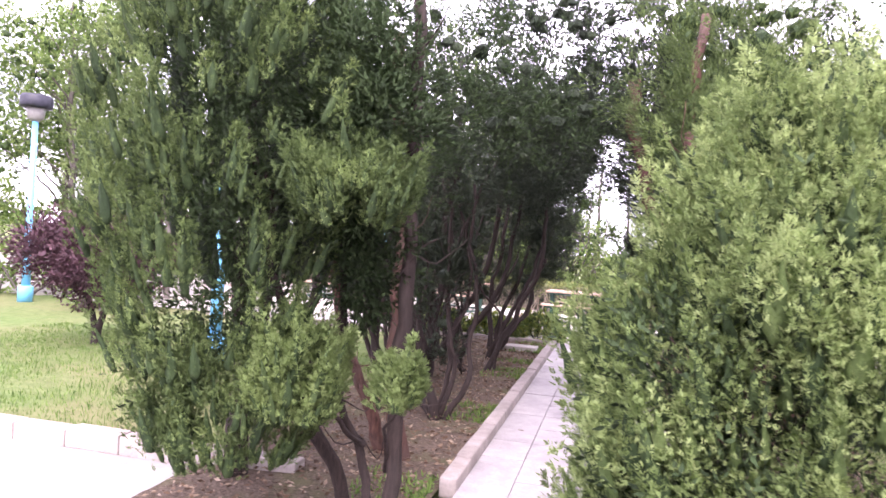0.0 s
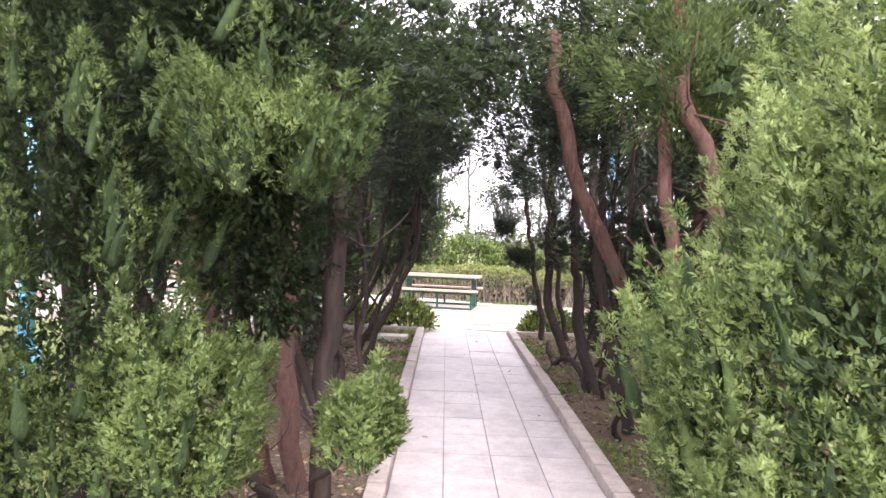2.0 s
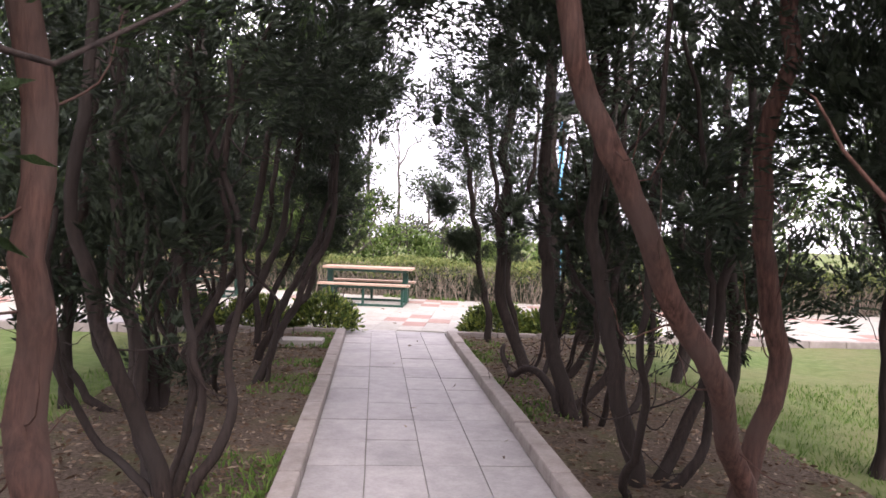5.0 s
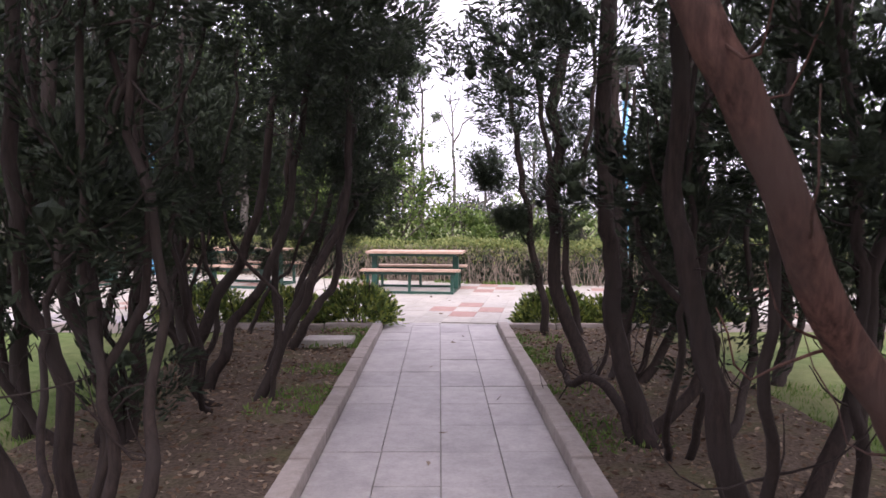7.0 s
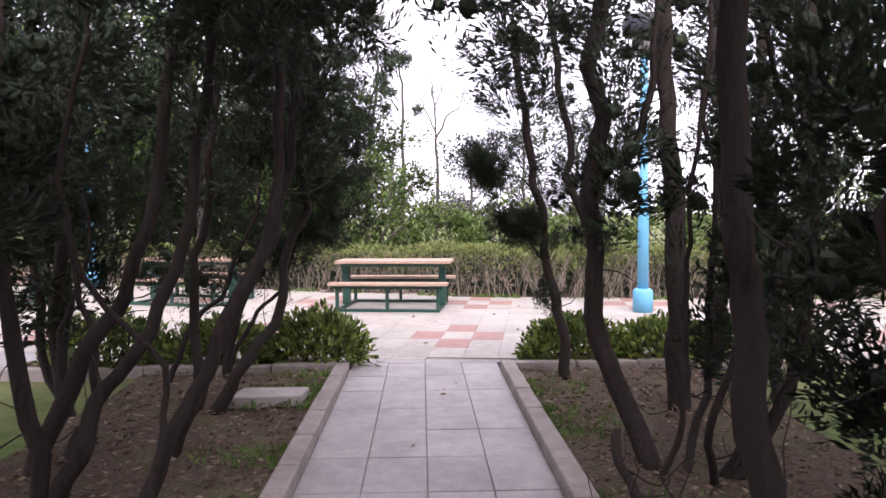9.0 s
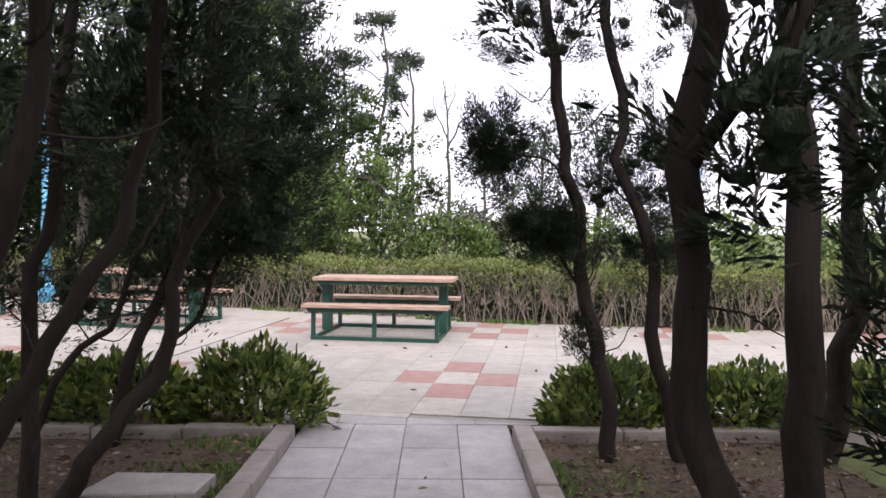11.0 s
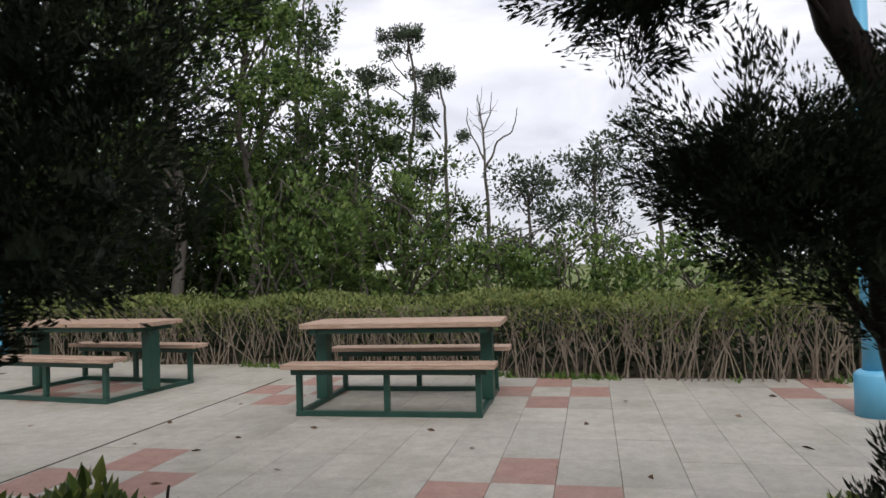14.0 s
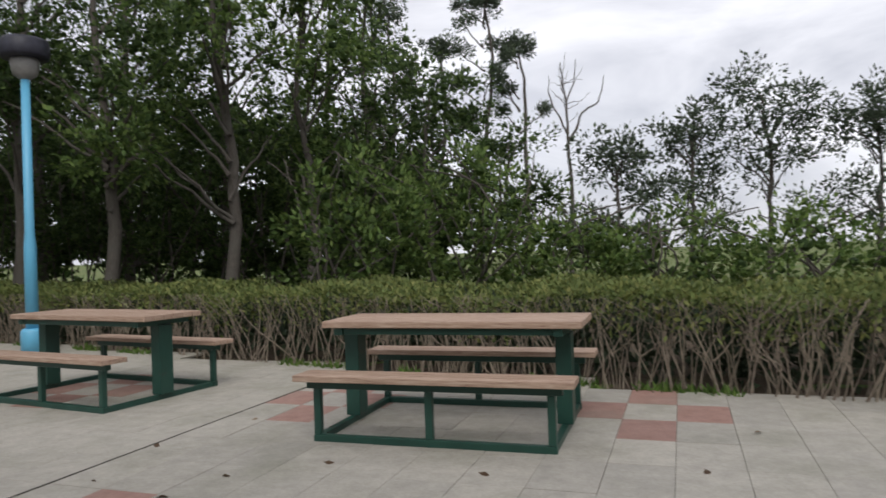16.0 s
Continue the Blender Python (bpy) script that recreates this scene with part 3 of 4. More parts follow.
def walk_tree(limbs, blobs, label, bark_mat, twig_n=3, mat=None, leaf=0.05, stems=0):
    per = int(56 * (0.05 / leaf) ** 1.6 * (1.0 if leaf > 0.045 else 1.45))
    sets = [tufts(c, r, n, per, min(0.2, 0.2 * leaf / 0.045), 0.15, 0.2, 0.75) for c, r, n in blobs]
    if bark_mat is M_BARK:
        limbs = [(pts, r0 * 0.82, r1 * 0.75) for pts, r0, r1 in limbs]
    x, y, _ = limbs[0][0][0]
    s = 1 if x > 0 else -1
    for i in range(stems):
        # extra crooked stems that leave the foot low down and then rise
        out = s * (0.15 + 0.45 * rng.random()) if i % 2 else s * 0.1 * rng.normal()
        fx, dy = x + 0.12 * rng.normal(), 0.5 * rng.normal()
        px = [fx, fx + out * 0.7, fx + out, fx + out * 0.8 + 0.2 * rng.normal(), fx + out + 0.25 * rng.normal()]
        px = [s * max(abs(v), 1.02) for v in px]
        limbs = limbs + [([(px[0], y, 0.02), (px[1], y + dy * 0.5, 0.12 + 0.2 * rng.random()), (px[2], y + dy * 0.8, 0.75), (px[3], y + dy, 1.5), (px[4], y + dy * 1.1, 2.7)], 0.022 + 0.022 * rng.random(), 0.012)]
        for _ in range(2):
            sets.append(tufts((px[3] + s * 0.15 * rng.random(), y + dy + 0.25 * rng.normal(), 1.45 + 0.6 * rng.random()), (0.2, 0.25, 0.3), 6, per, 0.12, 0.3, 0.1, 0.75))
    if y < 14.0 and abs(x) < 2.5:
        sets.append(tufts((s * (0.78 if s > 0 else 0.72), y, 3.05), (0.62, 0.75, 0.8), 62 if s > 0 else 70, per, 0.2, 0.2, 0.2, 0.75))
    return cypress(label, limbs, sets, mat or M_JUNIPER_SHADE, leaf * (1.4 if leaf > 0.045 else 0.9), leaf * (0.35 if leaf > 0.045 else 0.22), bark_mat, twig_n, core=1)


DARK = "tall dark cypress with bare crooked lower stems beside the path"
LEAN = "cypress with a reddish trunk leaning over the path"
# right-hand row
walk_tree([([(1.05, 6.9, 0), (0.92, 6.6, 0.6), (0.74, 6.46, 1.2), (0.66, 6.42, 1.6), (0.62, 6.4, 2.2), (0.7, 6.45, 3.2)], 0.046, 0.03), ([(1.55, 6.3, 0), (1.32, 6.22, 0.7), (1.06, 6.2, 1.29), (0.82, 6.2, 1.83), (0.64, 6.2, 2.5)], 0.055, 0.035)],
          [((1.0, 6.6, 2.95), (0.8, 0.6, 0.8), 120), ((0.72, 6.3, 2.5), (0.36, 0.35, 0.32), 60)], LEAN, M_BARK_RED, 6, M_CYPRESS_MID, 0.04)
walk_tree([([(1.8, 8.75, 0), (1.47, 8.5, 0.48), (1.13, 8.32, 1.05), (0.88, 8.25, 1.45), (0.6, 8.22, 1.98), (0.38, 8.2, 2.6), (0.3, 8.2, 3.3)], 0.066, 0.05),
           ([(1.6, 8.8, 0), (1.75, 8.7, 0.8), (1.6, 8.6, 1.7), (1.7, 8.5, 3.0)], 0.07, 0.04)],
          [((0.95, 8.3, 3.15), (0.85, 0.8, 0.85), 70), ((0.25, 8.7, 2.95), (0.5, 0.55, 0.55), 40), ((1.9, 8.3, 2.7), (0.6, 0.8, 1.0), 110), ((1.75, 8.0, 2.0), (0.4, 0.5, 0.5), 50), ((1.3, 7.6, 2.7), (0.45, 0.5, 0.5), 50)], LEAN, M_BARK_RED, 5)
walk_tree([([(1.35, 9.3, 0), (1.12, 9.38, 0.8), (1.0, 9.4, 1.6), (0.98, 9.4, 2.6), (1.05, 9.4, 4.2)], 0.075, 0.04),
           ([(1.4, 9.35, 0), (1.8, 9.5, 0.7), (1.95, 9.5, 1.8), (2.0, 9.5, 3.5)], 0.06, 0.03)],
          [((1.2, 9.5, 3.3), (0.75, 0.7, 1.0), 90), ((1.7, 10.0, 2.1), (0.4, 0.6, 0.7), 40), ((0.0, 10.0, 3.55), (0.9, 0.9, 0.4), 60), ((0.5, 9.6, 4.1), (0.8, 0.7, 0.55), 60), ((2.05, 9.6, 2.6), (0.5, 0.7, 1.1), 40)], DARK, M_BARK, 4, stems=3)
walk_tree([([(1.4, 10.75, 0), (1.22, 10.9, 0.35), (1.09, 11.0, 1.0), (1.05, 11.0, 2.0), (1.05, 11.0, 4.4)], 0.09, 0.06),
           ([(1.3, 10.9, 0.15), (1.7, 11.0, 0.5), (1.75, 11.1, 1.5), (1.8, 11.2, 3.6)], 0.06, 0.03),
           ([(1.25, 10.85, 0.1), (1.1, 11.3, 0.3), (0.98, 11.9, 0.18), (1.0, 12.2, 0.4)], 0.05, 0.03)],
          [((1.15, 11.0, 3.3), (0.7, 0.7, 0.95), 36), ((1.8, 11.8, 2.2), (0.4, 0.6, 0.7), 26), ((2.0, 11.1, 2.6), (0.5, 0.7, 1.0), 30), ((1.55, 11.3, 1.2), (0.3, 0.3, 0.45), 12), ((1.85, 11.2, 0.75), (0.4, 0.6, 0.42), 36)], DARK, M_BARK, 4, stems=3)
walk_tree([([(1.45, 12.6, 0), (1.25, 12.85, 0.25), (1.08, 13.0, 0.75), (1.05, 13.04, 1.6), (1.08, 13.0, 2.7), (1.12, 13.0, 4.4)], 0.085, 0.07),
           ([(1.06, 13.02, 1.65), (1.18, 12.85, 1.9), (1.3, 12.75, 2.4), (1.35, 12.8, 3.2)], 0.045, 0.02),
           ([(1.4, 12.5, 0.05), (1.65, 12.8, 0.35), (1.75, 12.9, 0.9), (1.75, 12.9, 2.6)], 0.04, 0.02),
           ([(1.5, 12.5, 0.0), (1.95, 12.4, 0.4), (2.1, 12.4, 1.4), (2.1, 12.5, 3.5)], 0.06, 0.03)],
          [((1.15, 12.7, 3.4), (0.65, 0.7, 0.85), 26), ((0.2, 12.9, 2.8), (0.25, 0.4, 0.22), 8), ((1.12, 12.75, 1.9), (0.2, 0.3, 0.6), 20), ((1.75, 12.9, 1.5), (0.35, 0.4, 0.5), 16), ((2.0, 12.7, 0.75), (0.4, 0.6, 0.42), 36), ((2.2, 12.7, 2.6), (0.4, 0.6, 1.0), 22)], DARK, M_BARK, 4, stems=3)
walk_tree([([(1.3, 14.95, 0), (1.19, 14.95, 0.63), (1.1, 14.95, 1.1), (1.04, 14.95, 1.58), (0.94, 14.95, 2.05), (0.82, 14.95, 3.2)], 0.066, 0.045),
           ([(1.06, 14.95, 1.5), (0.98, 14.93, 1.75), (0.86, 14.9, 1.85), (0.62, 14.9, 1.92)], 0.016, 0.006),
           ([(1.12, 14.95, 1.05), (0.98, 14.92, 1.25), (0.8, 14.9, 1.36)], 0.016, 0.006), ([(1.2, 14.95, 0.6), (1.12, 14.93, 0.68), (1.06, 14.9, 0.78)], 0.01, 0.004)],
          [((0.84, 14.92, 1.42), (0.23, 0.2, 0.17), 84), ((1.05, 14.95, 1.3), (0.14, 0.16, 0.16), 16), ((0.56, 14.92, 1.92), (0.2, 0.18, 0.24), 66), ((1.08, 14.92, 0.76), (0.09, 0.1, 0.11), 9), ((0.85, 14.95, 2.6), (0.45, 0.3, 0.5), 40), ((1.22, 15.0, 1.75), (0.2, 0.16, 0.3), 14)],
          "dark leaning cypress at the path's end, with sparse foliage", M_BARK, 7, leaf=0.026)
walk_tree([([(1.75, 14.9, 0), (1.52, 14.85, 0.8), (1.36, 14.8, 1.5), (1.2, 14.8, 2.6), (1.05, 14.8, 3.8)], 0.06, 0.035)],
          [((1.45, 14.95, 1.8), (0.3, 0.2, 0.4), 36), ((1.5, 14.9, 1.3), (0.25, 0.2, 0.2), 30), ((1.35, 14.85, 2.7), (0.5, 0.3, 0.6), 24), ((1.75, 14.9, 2.1), (0.35, 0.3, 0.5), 22)],
          "slender dark cypress at the edge of the plaza", M_BARK, 7, leaf=0.026)
walk_tree([([(1.95, 13.9, 0), (1.92, 13.95, 1.2), (1.82, 14.0, 2.6), (1.8, 14.0, 4.4)], 0.12, 0.07),
           ([(2.6, 15.0, 0), (2.75, 15.0, 1.2), (2.65, 15.0, 3.0), (2.7, 15.0, 4.4)], 0.1, 0.06)],
          [((1.8, 14.1, 3.0), (0.6, 0.5, 0.9), 40), ((2.9, 15.0, 2.8), (0.7, 0.45, 1.2), 70), ((3.7, 15.0, 2.4), (0.6, 0.45, 1.3), 60)],
          "thick-stemmed dark cypress near the plaza", M_BARK, 5)
# left-hand row
walk_tree([([(-1.3, 7.55, 0), (-1.36, 7.45, 0.7), (-1.4, 7.4, 1.6), (-1.5, 7.4, 3.4)], 0.075, 0.045),
           ([(-1.5, 7.7, 0), (-1.65, 7.6, 0.5), (-1.95, 7.5, 1.3), (-2.1, 7.4, 2.6)], 0.065, 0.035)],
          [((-1.25, 7.3, 2.95), (0.75, 0.8, 0.95), 75), ((-0.25, 7.6, 2.95), (0.5, 0.55, 0.55), 45), ((-2.2, 7.3, 2.4), (0.7, 0.8, 1.0), 60)], LEAN, M_BARK_RED, 7, M_CYPRESS_DEEP_SHADE, 0.045)
walk_tree([([(-1.3, 9.0, 0), (-1.55, 8.95, 0.5), (-1.75, 8.9, 1.1), (-1.85, 8.9, 2.0), (-1.8, 8.9, 3.5)], 0.07, 0.035),
           ([(-1.3, 9.0, 0.05), (-1.1, 9.1, 0.45), (-1.12, 9.2, 1.1), (-1.2, 9.2, 2.4)], 0.045, 0.02),
           ([(-1.32, 9.05, 0.1), (-1.3, 9.2, 0.6), (-1.45, 9.3, 1.4), (-1.4, 9.3, 2.6)], 0.04, 0.02),
           ([(-1.35, 9.0, 0.1), (-1.7, 9.1, 0.25), (-2.0, 9.1, 0.75), (-2.1, 9.1, 1.6)], 0.035, 0.02)],
          [((-1.35, 9.1, 3.0), (0.8, 0.75, 1.05), 80), ((-0.2, 9.5, 3.15), (0.45, 0.6, 0.55), 36), ((-0.35, 8.7, 3.95), (0.8, 0.7, 0.55), 60), ((-2.2, 9.1, 2.3), (0.55, 0.7, 1.0), 50), ((-1.5, 9.0, 1.3), (0.3, 0.35, 0.35), 9)], DARK, M_BARK, 4, stems=3)
walk_tree([([(-2.05, 10.9, 0), (-2.15, 10.8, 0.7), (-2.3, 10.7, 1.5), (-2.3, 10.7, 3.4)], 0.08, 0.05),
           ([(-2.05, 10.9, 0), (-1.95, 11.0, 0.8), (-1.95, 11.0, 1.8), (-1.8, 11.0, 3.4)], 0.075, 0.04),
           ([(-1.8, 9.9, 0), (-1.85, 9.8, 0.8), (-1.95, 9.7, 1.5), (-1.9, 9.7, 3.0)], 0.06, 0.04)],
          [((-1.35, 10.8, 3.0), (0.85, 0.8, 1.05), 85), ((-2.2, 10.7, 2.3), (0.5, 0.8, 0.9), 40), ((-1.75, 10.4, 0.65), (0.3, 0.35, 0.4), 12)], DARK, M_BARK, 4, stems=3)
walk_tree([([(-1.5, 11.9, 0), (-1.35, 12.05, 0.25), (-1.1, 12.2, 0.75), (-0.88, 12.4, 1.4), (-0.8, 12.5, 2.2), (-0.9, 12.5, 3.5)], 0.06, 0.03),
           ([(-1.95, 12.2, 0), (-1.75, 12.35, 0.45), (-1.5, 12.5, 0.95), (-1.25, 12.6, 1.7), (-1.1, 12.6, 3.0)], 0.07, 0.035),
           ([(-1.95, 12.2, 0), (-2.1, 12.3, 0.9), (-2.2, 12.4, 2.0), (-2.1, 12.4, 3.4)], 0.065, 0.035)],
          [((-1.15, 12.4, 2.9), (0.75, 0.75, 1.0), 85), ((-2.1, 12.3, 2.4), (0.55, 0.8, 0.9), 50)], DARK, M_BARK, 4, stems=3)
walk_tree([([(-2.35, 12.7, 0), (-2.0, 12.85, 0.7), (-1.75, 13.0, 1.3), (-1.5, 13.1, 2.6)], 0.085, 0.045),
           ([(-1.65, 12.95, 0), (-1.45, 13.1, 0.45), (-1.2, 13.25, 1.0), (-0.95, 13.45, 1.7), (-0.85, 13.5, 2.8)], 0.065, 0.03),
           ([(-1.6, 14.0, 0), (-1.4, 14.1, 0.4), (-1.15, 14.25, 0.9), (-1.0, 14.35, 1.6), (-0.95, 14.4, 2.9)], 0.07, 0.035),
           ([(-1.75, 14.1, 0), (-1.75, 14.2, 1.0), (-1.6, 14.2, 2.2), (-1.6, 14.2, 3.4)], 0.06, 0.03)],
          [((-1.0, 13.8, 2.75), (0.6, 0.9, 0.9), 85), ((-0.5, 13.2, 3.05), (0.5, 0.8, 0.6), 60), ((-1.2, 14.25, 2.0), (0.5, 0.45, 0.45), 46), ((-1.9, 13.6, 2.5), (0.6, 0.9, 0.9), 60)], DARK, M_BARK, 4, stems=3)
walk_tree([([(-1.85, 15.2, 0), (-1.72, 15.25, 0.7), (-1.5, 15.35, 1.3), (-1.2, 15.45, 2.4), (-1.1, 15.45, 4.0)], 0.055, 0.04),
           ([(-1.9, 15.15, 0), (-1.6, 15.25, 0.5), (-1.3, 15.35, 1.0), (-1.05, 15.4, 2.0)], 0.035, 0.02),
           ([(-2.4, 15.1, 0), (-2.1, 15.15, 0.55), (-1.8, 15.2, 0.95), (-1.55, 15.3, 1.8)], 0.04, 0.02)],
          [((-0.9, 15.45, 2.15), (0.5, 0.28, 0.8), 190), ((-1.15, 15.4, 3.2), (0.8, 0.45, 0.8), 150), ((-1.9, 15.4, 2.2), (0.7, 0.35, 1.0), 160), ((-1.5, 15.4, 1.2), (0.5, 0.25, 0.4), 80), ((-0.98, 15.4, 1.48), (0.42, 0.2, 0.3), 80), ((-2.3, 15.35, 1.0), (0.45, 0.3, 0.4), 46)],
          "dense dark cypress at the path's end with slanting stems", M_BARK, 4, leaf=0.042)
walk_tree([([(-3.4, 15.1, 0), (-3.3, 15.2, 1.2), (-3.2, 15.2, 2.6), (-3.2, 15.2, 4.2)], 0.1, 0.05)],
          [((-3.1, 15.3, 2.5), (0.9, 0.5, 1.9), 220), ((-4.6, 15.3, 2.2), (0.9, 0.6, 1.7), 160)], "dense dark cypress at the corner of the plaza", M_BARK, 4, leaf=0.06)


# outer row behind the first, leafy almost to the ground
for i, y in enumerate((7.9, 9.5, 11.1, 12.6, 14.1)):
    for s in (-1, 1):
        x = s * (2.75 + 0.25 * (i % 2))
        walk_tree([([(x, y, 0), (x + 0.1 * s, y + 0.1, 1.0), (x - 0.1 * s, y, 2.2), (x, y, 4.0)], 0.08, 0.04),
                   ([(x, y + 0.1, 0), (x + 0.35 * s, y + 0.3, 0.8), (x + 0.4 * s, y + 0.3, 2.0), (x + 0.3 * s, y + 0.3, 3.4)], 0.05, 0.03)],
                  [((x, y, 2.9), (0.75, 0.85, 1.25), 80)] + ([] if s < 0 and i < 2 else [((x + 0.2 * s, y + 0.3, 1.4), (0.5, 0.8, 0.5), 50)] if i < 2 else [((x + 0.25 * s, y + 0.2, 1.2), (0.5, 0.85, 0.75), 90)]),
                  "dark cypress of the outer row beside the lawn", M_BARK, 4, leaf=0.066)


# ---- shrubs by the plaza ----
def bush(x, y, sx, sy, h, n):
    t = thing("bush", "glossy-leaved rounded shrub with yellowish tips in the soil bed", "shrub", "shrubs at the path's end", at=(x, y, 0.02))
    stems = []
    for _ in range(14):
        a, r = rng.random() * 6.28, rng.random() ** 0.5
        top = (math.cos(a) * r * sx * 0.75, math.sin(a) * r * sy * 0.75, h * (0.6 + 0.3 * rng.random()))
        stems.append(([(top[0] * 0.25, top[1] * 0.25, -0.02), (top[0] * 0.7, top[1] * 0.6, h * 0.4), top], 0.012, 0.005))
    tagged(trunk_part(stems, M_BARK, t, "stem_tangle"), kind="stuff")
    u = unit(n)
    u[:, 2] = np.abs(u[:, 2]) * 1.0 - 0.12
    p = u * np.array([sx, sy, h * 0.82]) * (0.72 + 0.34 * rng.random((n, 1))) * (1 + 0.14 * np.sin(u[:, :1] * 9 + u[:, 1:2] * 7)) + np.array([0, 0, h * 0.14])
    d = u * 0.8 + np.array([0, 0, 0.45]) + rng.normal(size=(n, 3)) * 0.45
    link_mesh("leaves", leaf_mesh("leaves", p, d, 0.05 + 0.06 * rng.random(n), 0.024 + 0.03 * rng.random(n), M_BUSH, u + np.array([0, 0, 0.5]) + rng.normal(size=(n, 3)) * 0.45), t)


for x, y, sx, sy, h, n in ((-1.08, 15.7, 0.5, 0.28, 0.6, 2600), (-2.05, 15.7, 0.55, 0.3, 0.5, 2400), (-3.1, 15.7, 0.6, 0.32, 0.58, 2600),
                           (1.5, 15.7, 0.5, 0.28, 0.5, 2600), (2.45, 15.7, 0.55, 0.32, 0.46, 2400), (3.4, 15.7, 0.6, 0.34, 0.5, 2600)):
    bush(x, y, sx, sy, h, n)


# ---- picnic tables ----
def picnic_table():
    t = thing("picnic_table", "picnic table with reddish plank top, benches and green steel frame", "table", "picnic tables on the plaza")
    G = M_GREEN
    for y in (-0.62, 0.62):
        part("base_rail", one_box(-0.82, 0.82, y - 0.025, y + 0.025, 0.002, 0.062), G, t)
        for x in (-0.79, 0.0, 0.79):
            part("bench_leg", one_box(x - 0.025, x + 0.025, y - 0.024, y + 0.024, 0.0625, 0.37), G, t)
        part("bench_rail", one_box(-0.86, 0.86, y - 0.03, y + 0.03, 0.3705, 0.428), G, t)
        bench = part("bench", one_box(-0.915, 0.945, y - 0.125, y - 0.045, 0.43, 0.472, bevel=0.007), M_PLANK, t, "slatted wooden bench seat")
        for dy in (-0.04, 0.045):
            part("bench_plank", one_box(-0.915, 0.945, y + dy, y + dy + 0.08, 0.43, 0.472, bevel=0.007), M_PLANK, bench)
    for x in (-0.79, 0.79):
        part("side_rail", one_box(x - 0.025, x + 0.025, -0.594, 0.594, 0.003, 0.06), G, t)
        part("table_leg", one_box(x - 0.055, x + 0.055, -0.075, 0.075, 0.0605, 0.685), G, t)
        part("cross_bearer", one_box(x - 0.035, x + 0.035, -0.29, 0.29, 0.686, 0.738), G, t)
    for y in (-0.26, 0.26):
        part("top_rail", one_box(-0.754, 0.754, y - 0.02, y + 0.02, 0.69, 0.736), G, t)
    for i in range(6):
        y0 = -0.322 + i * 0.108
        part("top_plank", one_box(-0.905, 0.95, y0, y0 + 0.104, 0.74, 0.788, bevel=0.008), M_PLANK, t)
    return t


table = picnic_table()
table.matrix_world = pose(-0.477, 20.145, 0, 0, 0, -8)
copy_thing(table, pose(-4.05, 21.2, 0, 0, 0, -17))
copy_thing(table, pose(-7.6, 21.6, 0, 0, 0, -20))


# ---- lamps ----
def spun(profile, sides=20):
    v, f = [], []
    for r, z in profile:
        v += [(r * math.cos(2 * math.pi * s / sides), r * math.sin(2 * math.pi * s / sides), z) for s in range(sides)]
    for i in range(len(profile) - 1):
        for s in range(sides):
            a, b = i * sides + s, i * sides + (s + 1) % sides
            f.append((a, b, b + sides, a + sides))
    f += [tuple(range(sides))[::-1], tuple((len(profile) - 1) * sides + s for s in range(sides))]
    return v, f


def street_lamp():
    t = thing("street_lamp", "light blue steel lamp post with a black drum head", "lamp", "lamp posts round the lawn")
    for name, prof, m in (("base", [(0.15, 0), (0.15, 0.32), (0.135, 0.34), (0.11, 0.36)], M_BLUE),
                          ("pole", [(0.085, 0.36), (0.08, 1.5), (0.062, 1.7), (0.058, 3.85)], M_BLUE),
                          ("lantern", [(0.07, 3.85), (0.16, 3.92), (0.19, 4.1), (0.17, 4.14)], M_LAMPGLASS),
                          ("cap", [(0.3, 4.14), (0.32, 4.18), (0.32, 4.36), (0.28, 4.41), (0.1, 4.43)], M_BLACK)):
        link_mesh(name, from_lists(name, *spun(prof), m, True), t)
    return t


lamp = street_lamp()
lamp.matrix_world = pose(3.32, 19.22, 0.012)
for x, y in ((-7.05, 23.9), (-4.9, 10.6), (-11.9, 14.6), (7.5, 14.0)):
    copy_thing(lamp, pose(x, y, -0.02 if y < 20 else 0.012, 0, 0, 40 * x))

# ---- purple shrub on the lawn ----
t = thing("purple_shrub", "round purple-leaved ornamental shrub on the lawn", "shrub", at=(-7.1, 11.0, -0.03))
trunk_part([([(0, 0, 0), (0.05, 0, 0.3), (0.3, 0.1, 0.9)], 0.07, 0.03), ([(0, 0, 0), (-0.08, 0.03, 0.35), (-0.35, 0.1, 0.9)], 0.06, 0.03),
            ([(0, 0, 0), (0.0, 0.1, 0.4), (0.05, 0.3, 1.0)], 0.05, 0.03)], M_BARK, t)
crown("crown", [tufts((0, 0, 1.38), (1.1, 1.1, 0.72), 260, 60, 0.19)], 0.07, 0.03, M_PURPLE, t)


# ---- hedge ----
hedge = thing("hedge", "long clipped hedge, leafy on top with bare pale stems below", "hedge")
N = 64000
hx = rng.uniform(-16, 15, N)
front = np.array([edge_y(x) for x in hx])
dep = rng.random(N) ** 1.3 * 2.6
hz = np.where(rng.random(N) < 0.74, 0.75 + 0.11 * rng.random(N), 0.34 + 0.46 * rng.random(N) ** 0.42)
dep = np.where(hz < 0.74, dep * 0.25, dep)
hz = hz + 0.05 * np.sin(hx * 2.1) + 0.03 * np.sin(hx * 5.3 + dep * 3)
p = np.stack([hx, front + 0.1 + dep + 0.08 * np.sin(hx * 3.7), hz], 1)
d = rng.normal(size=(N, 3)) * 0.6 + np.array([0, -0.25, 0.6])
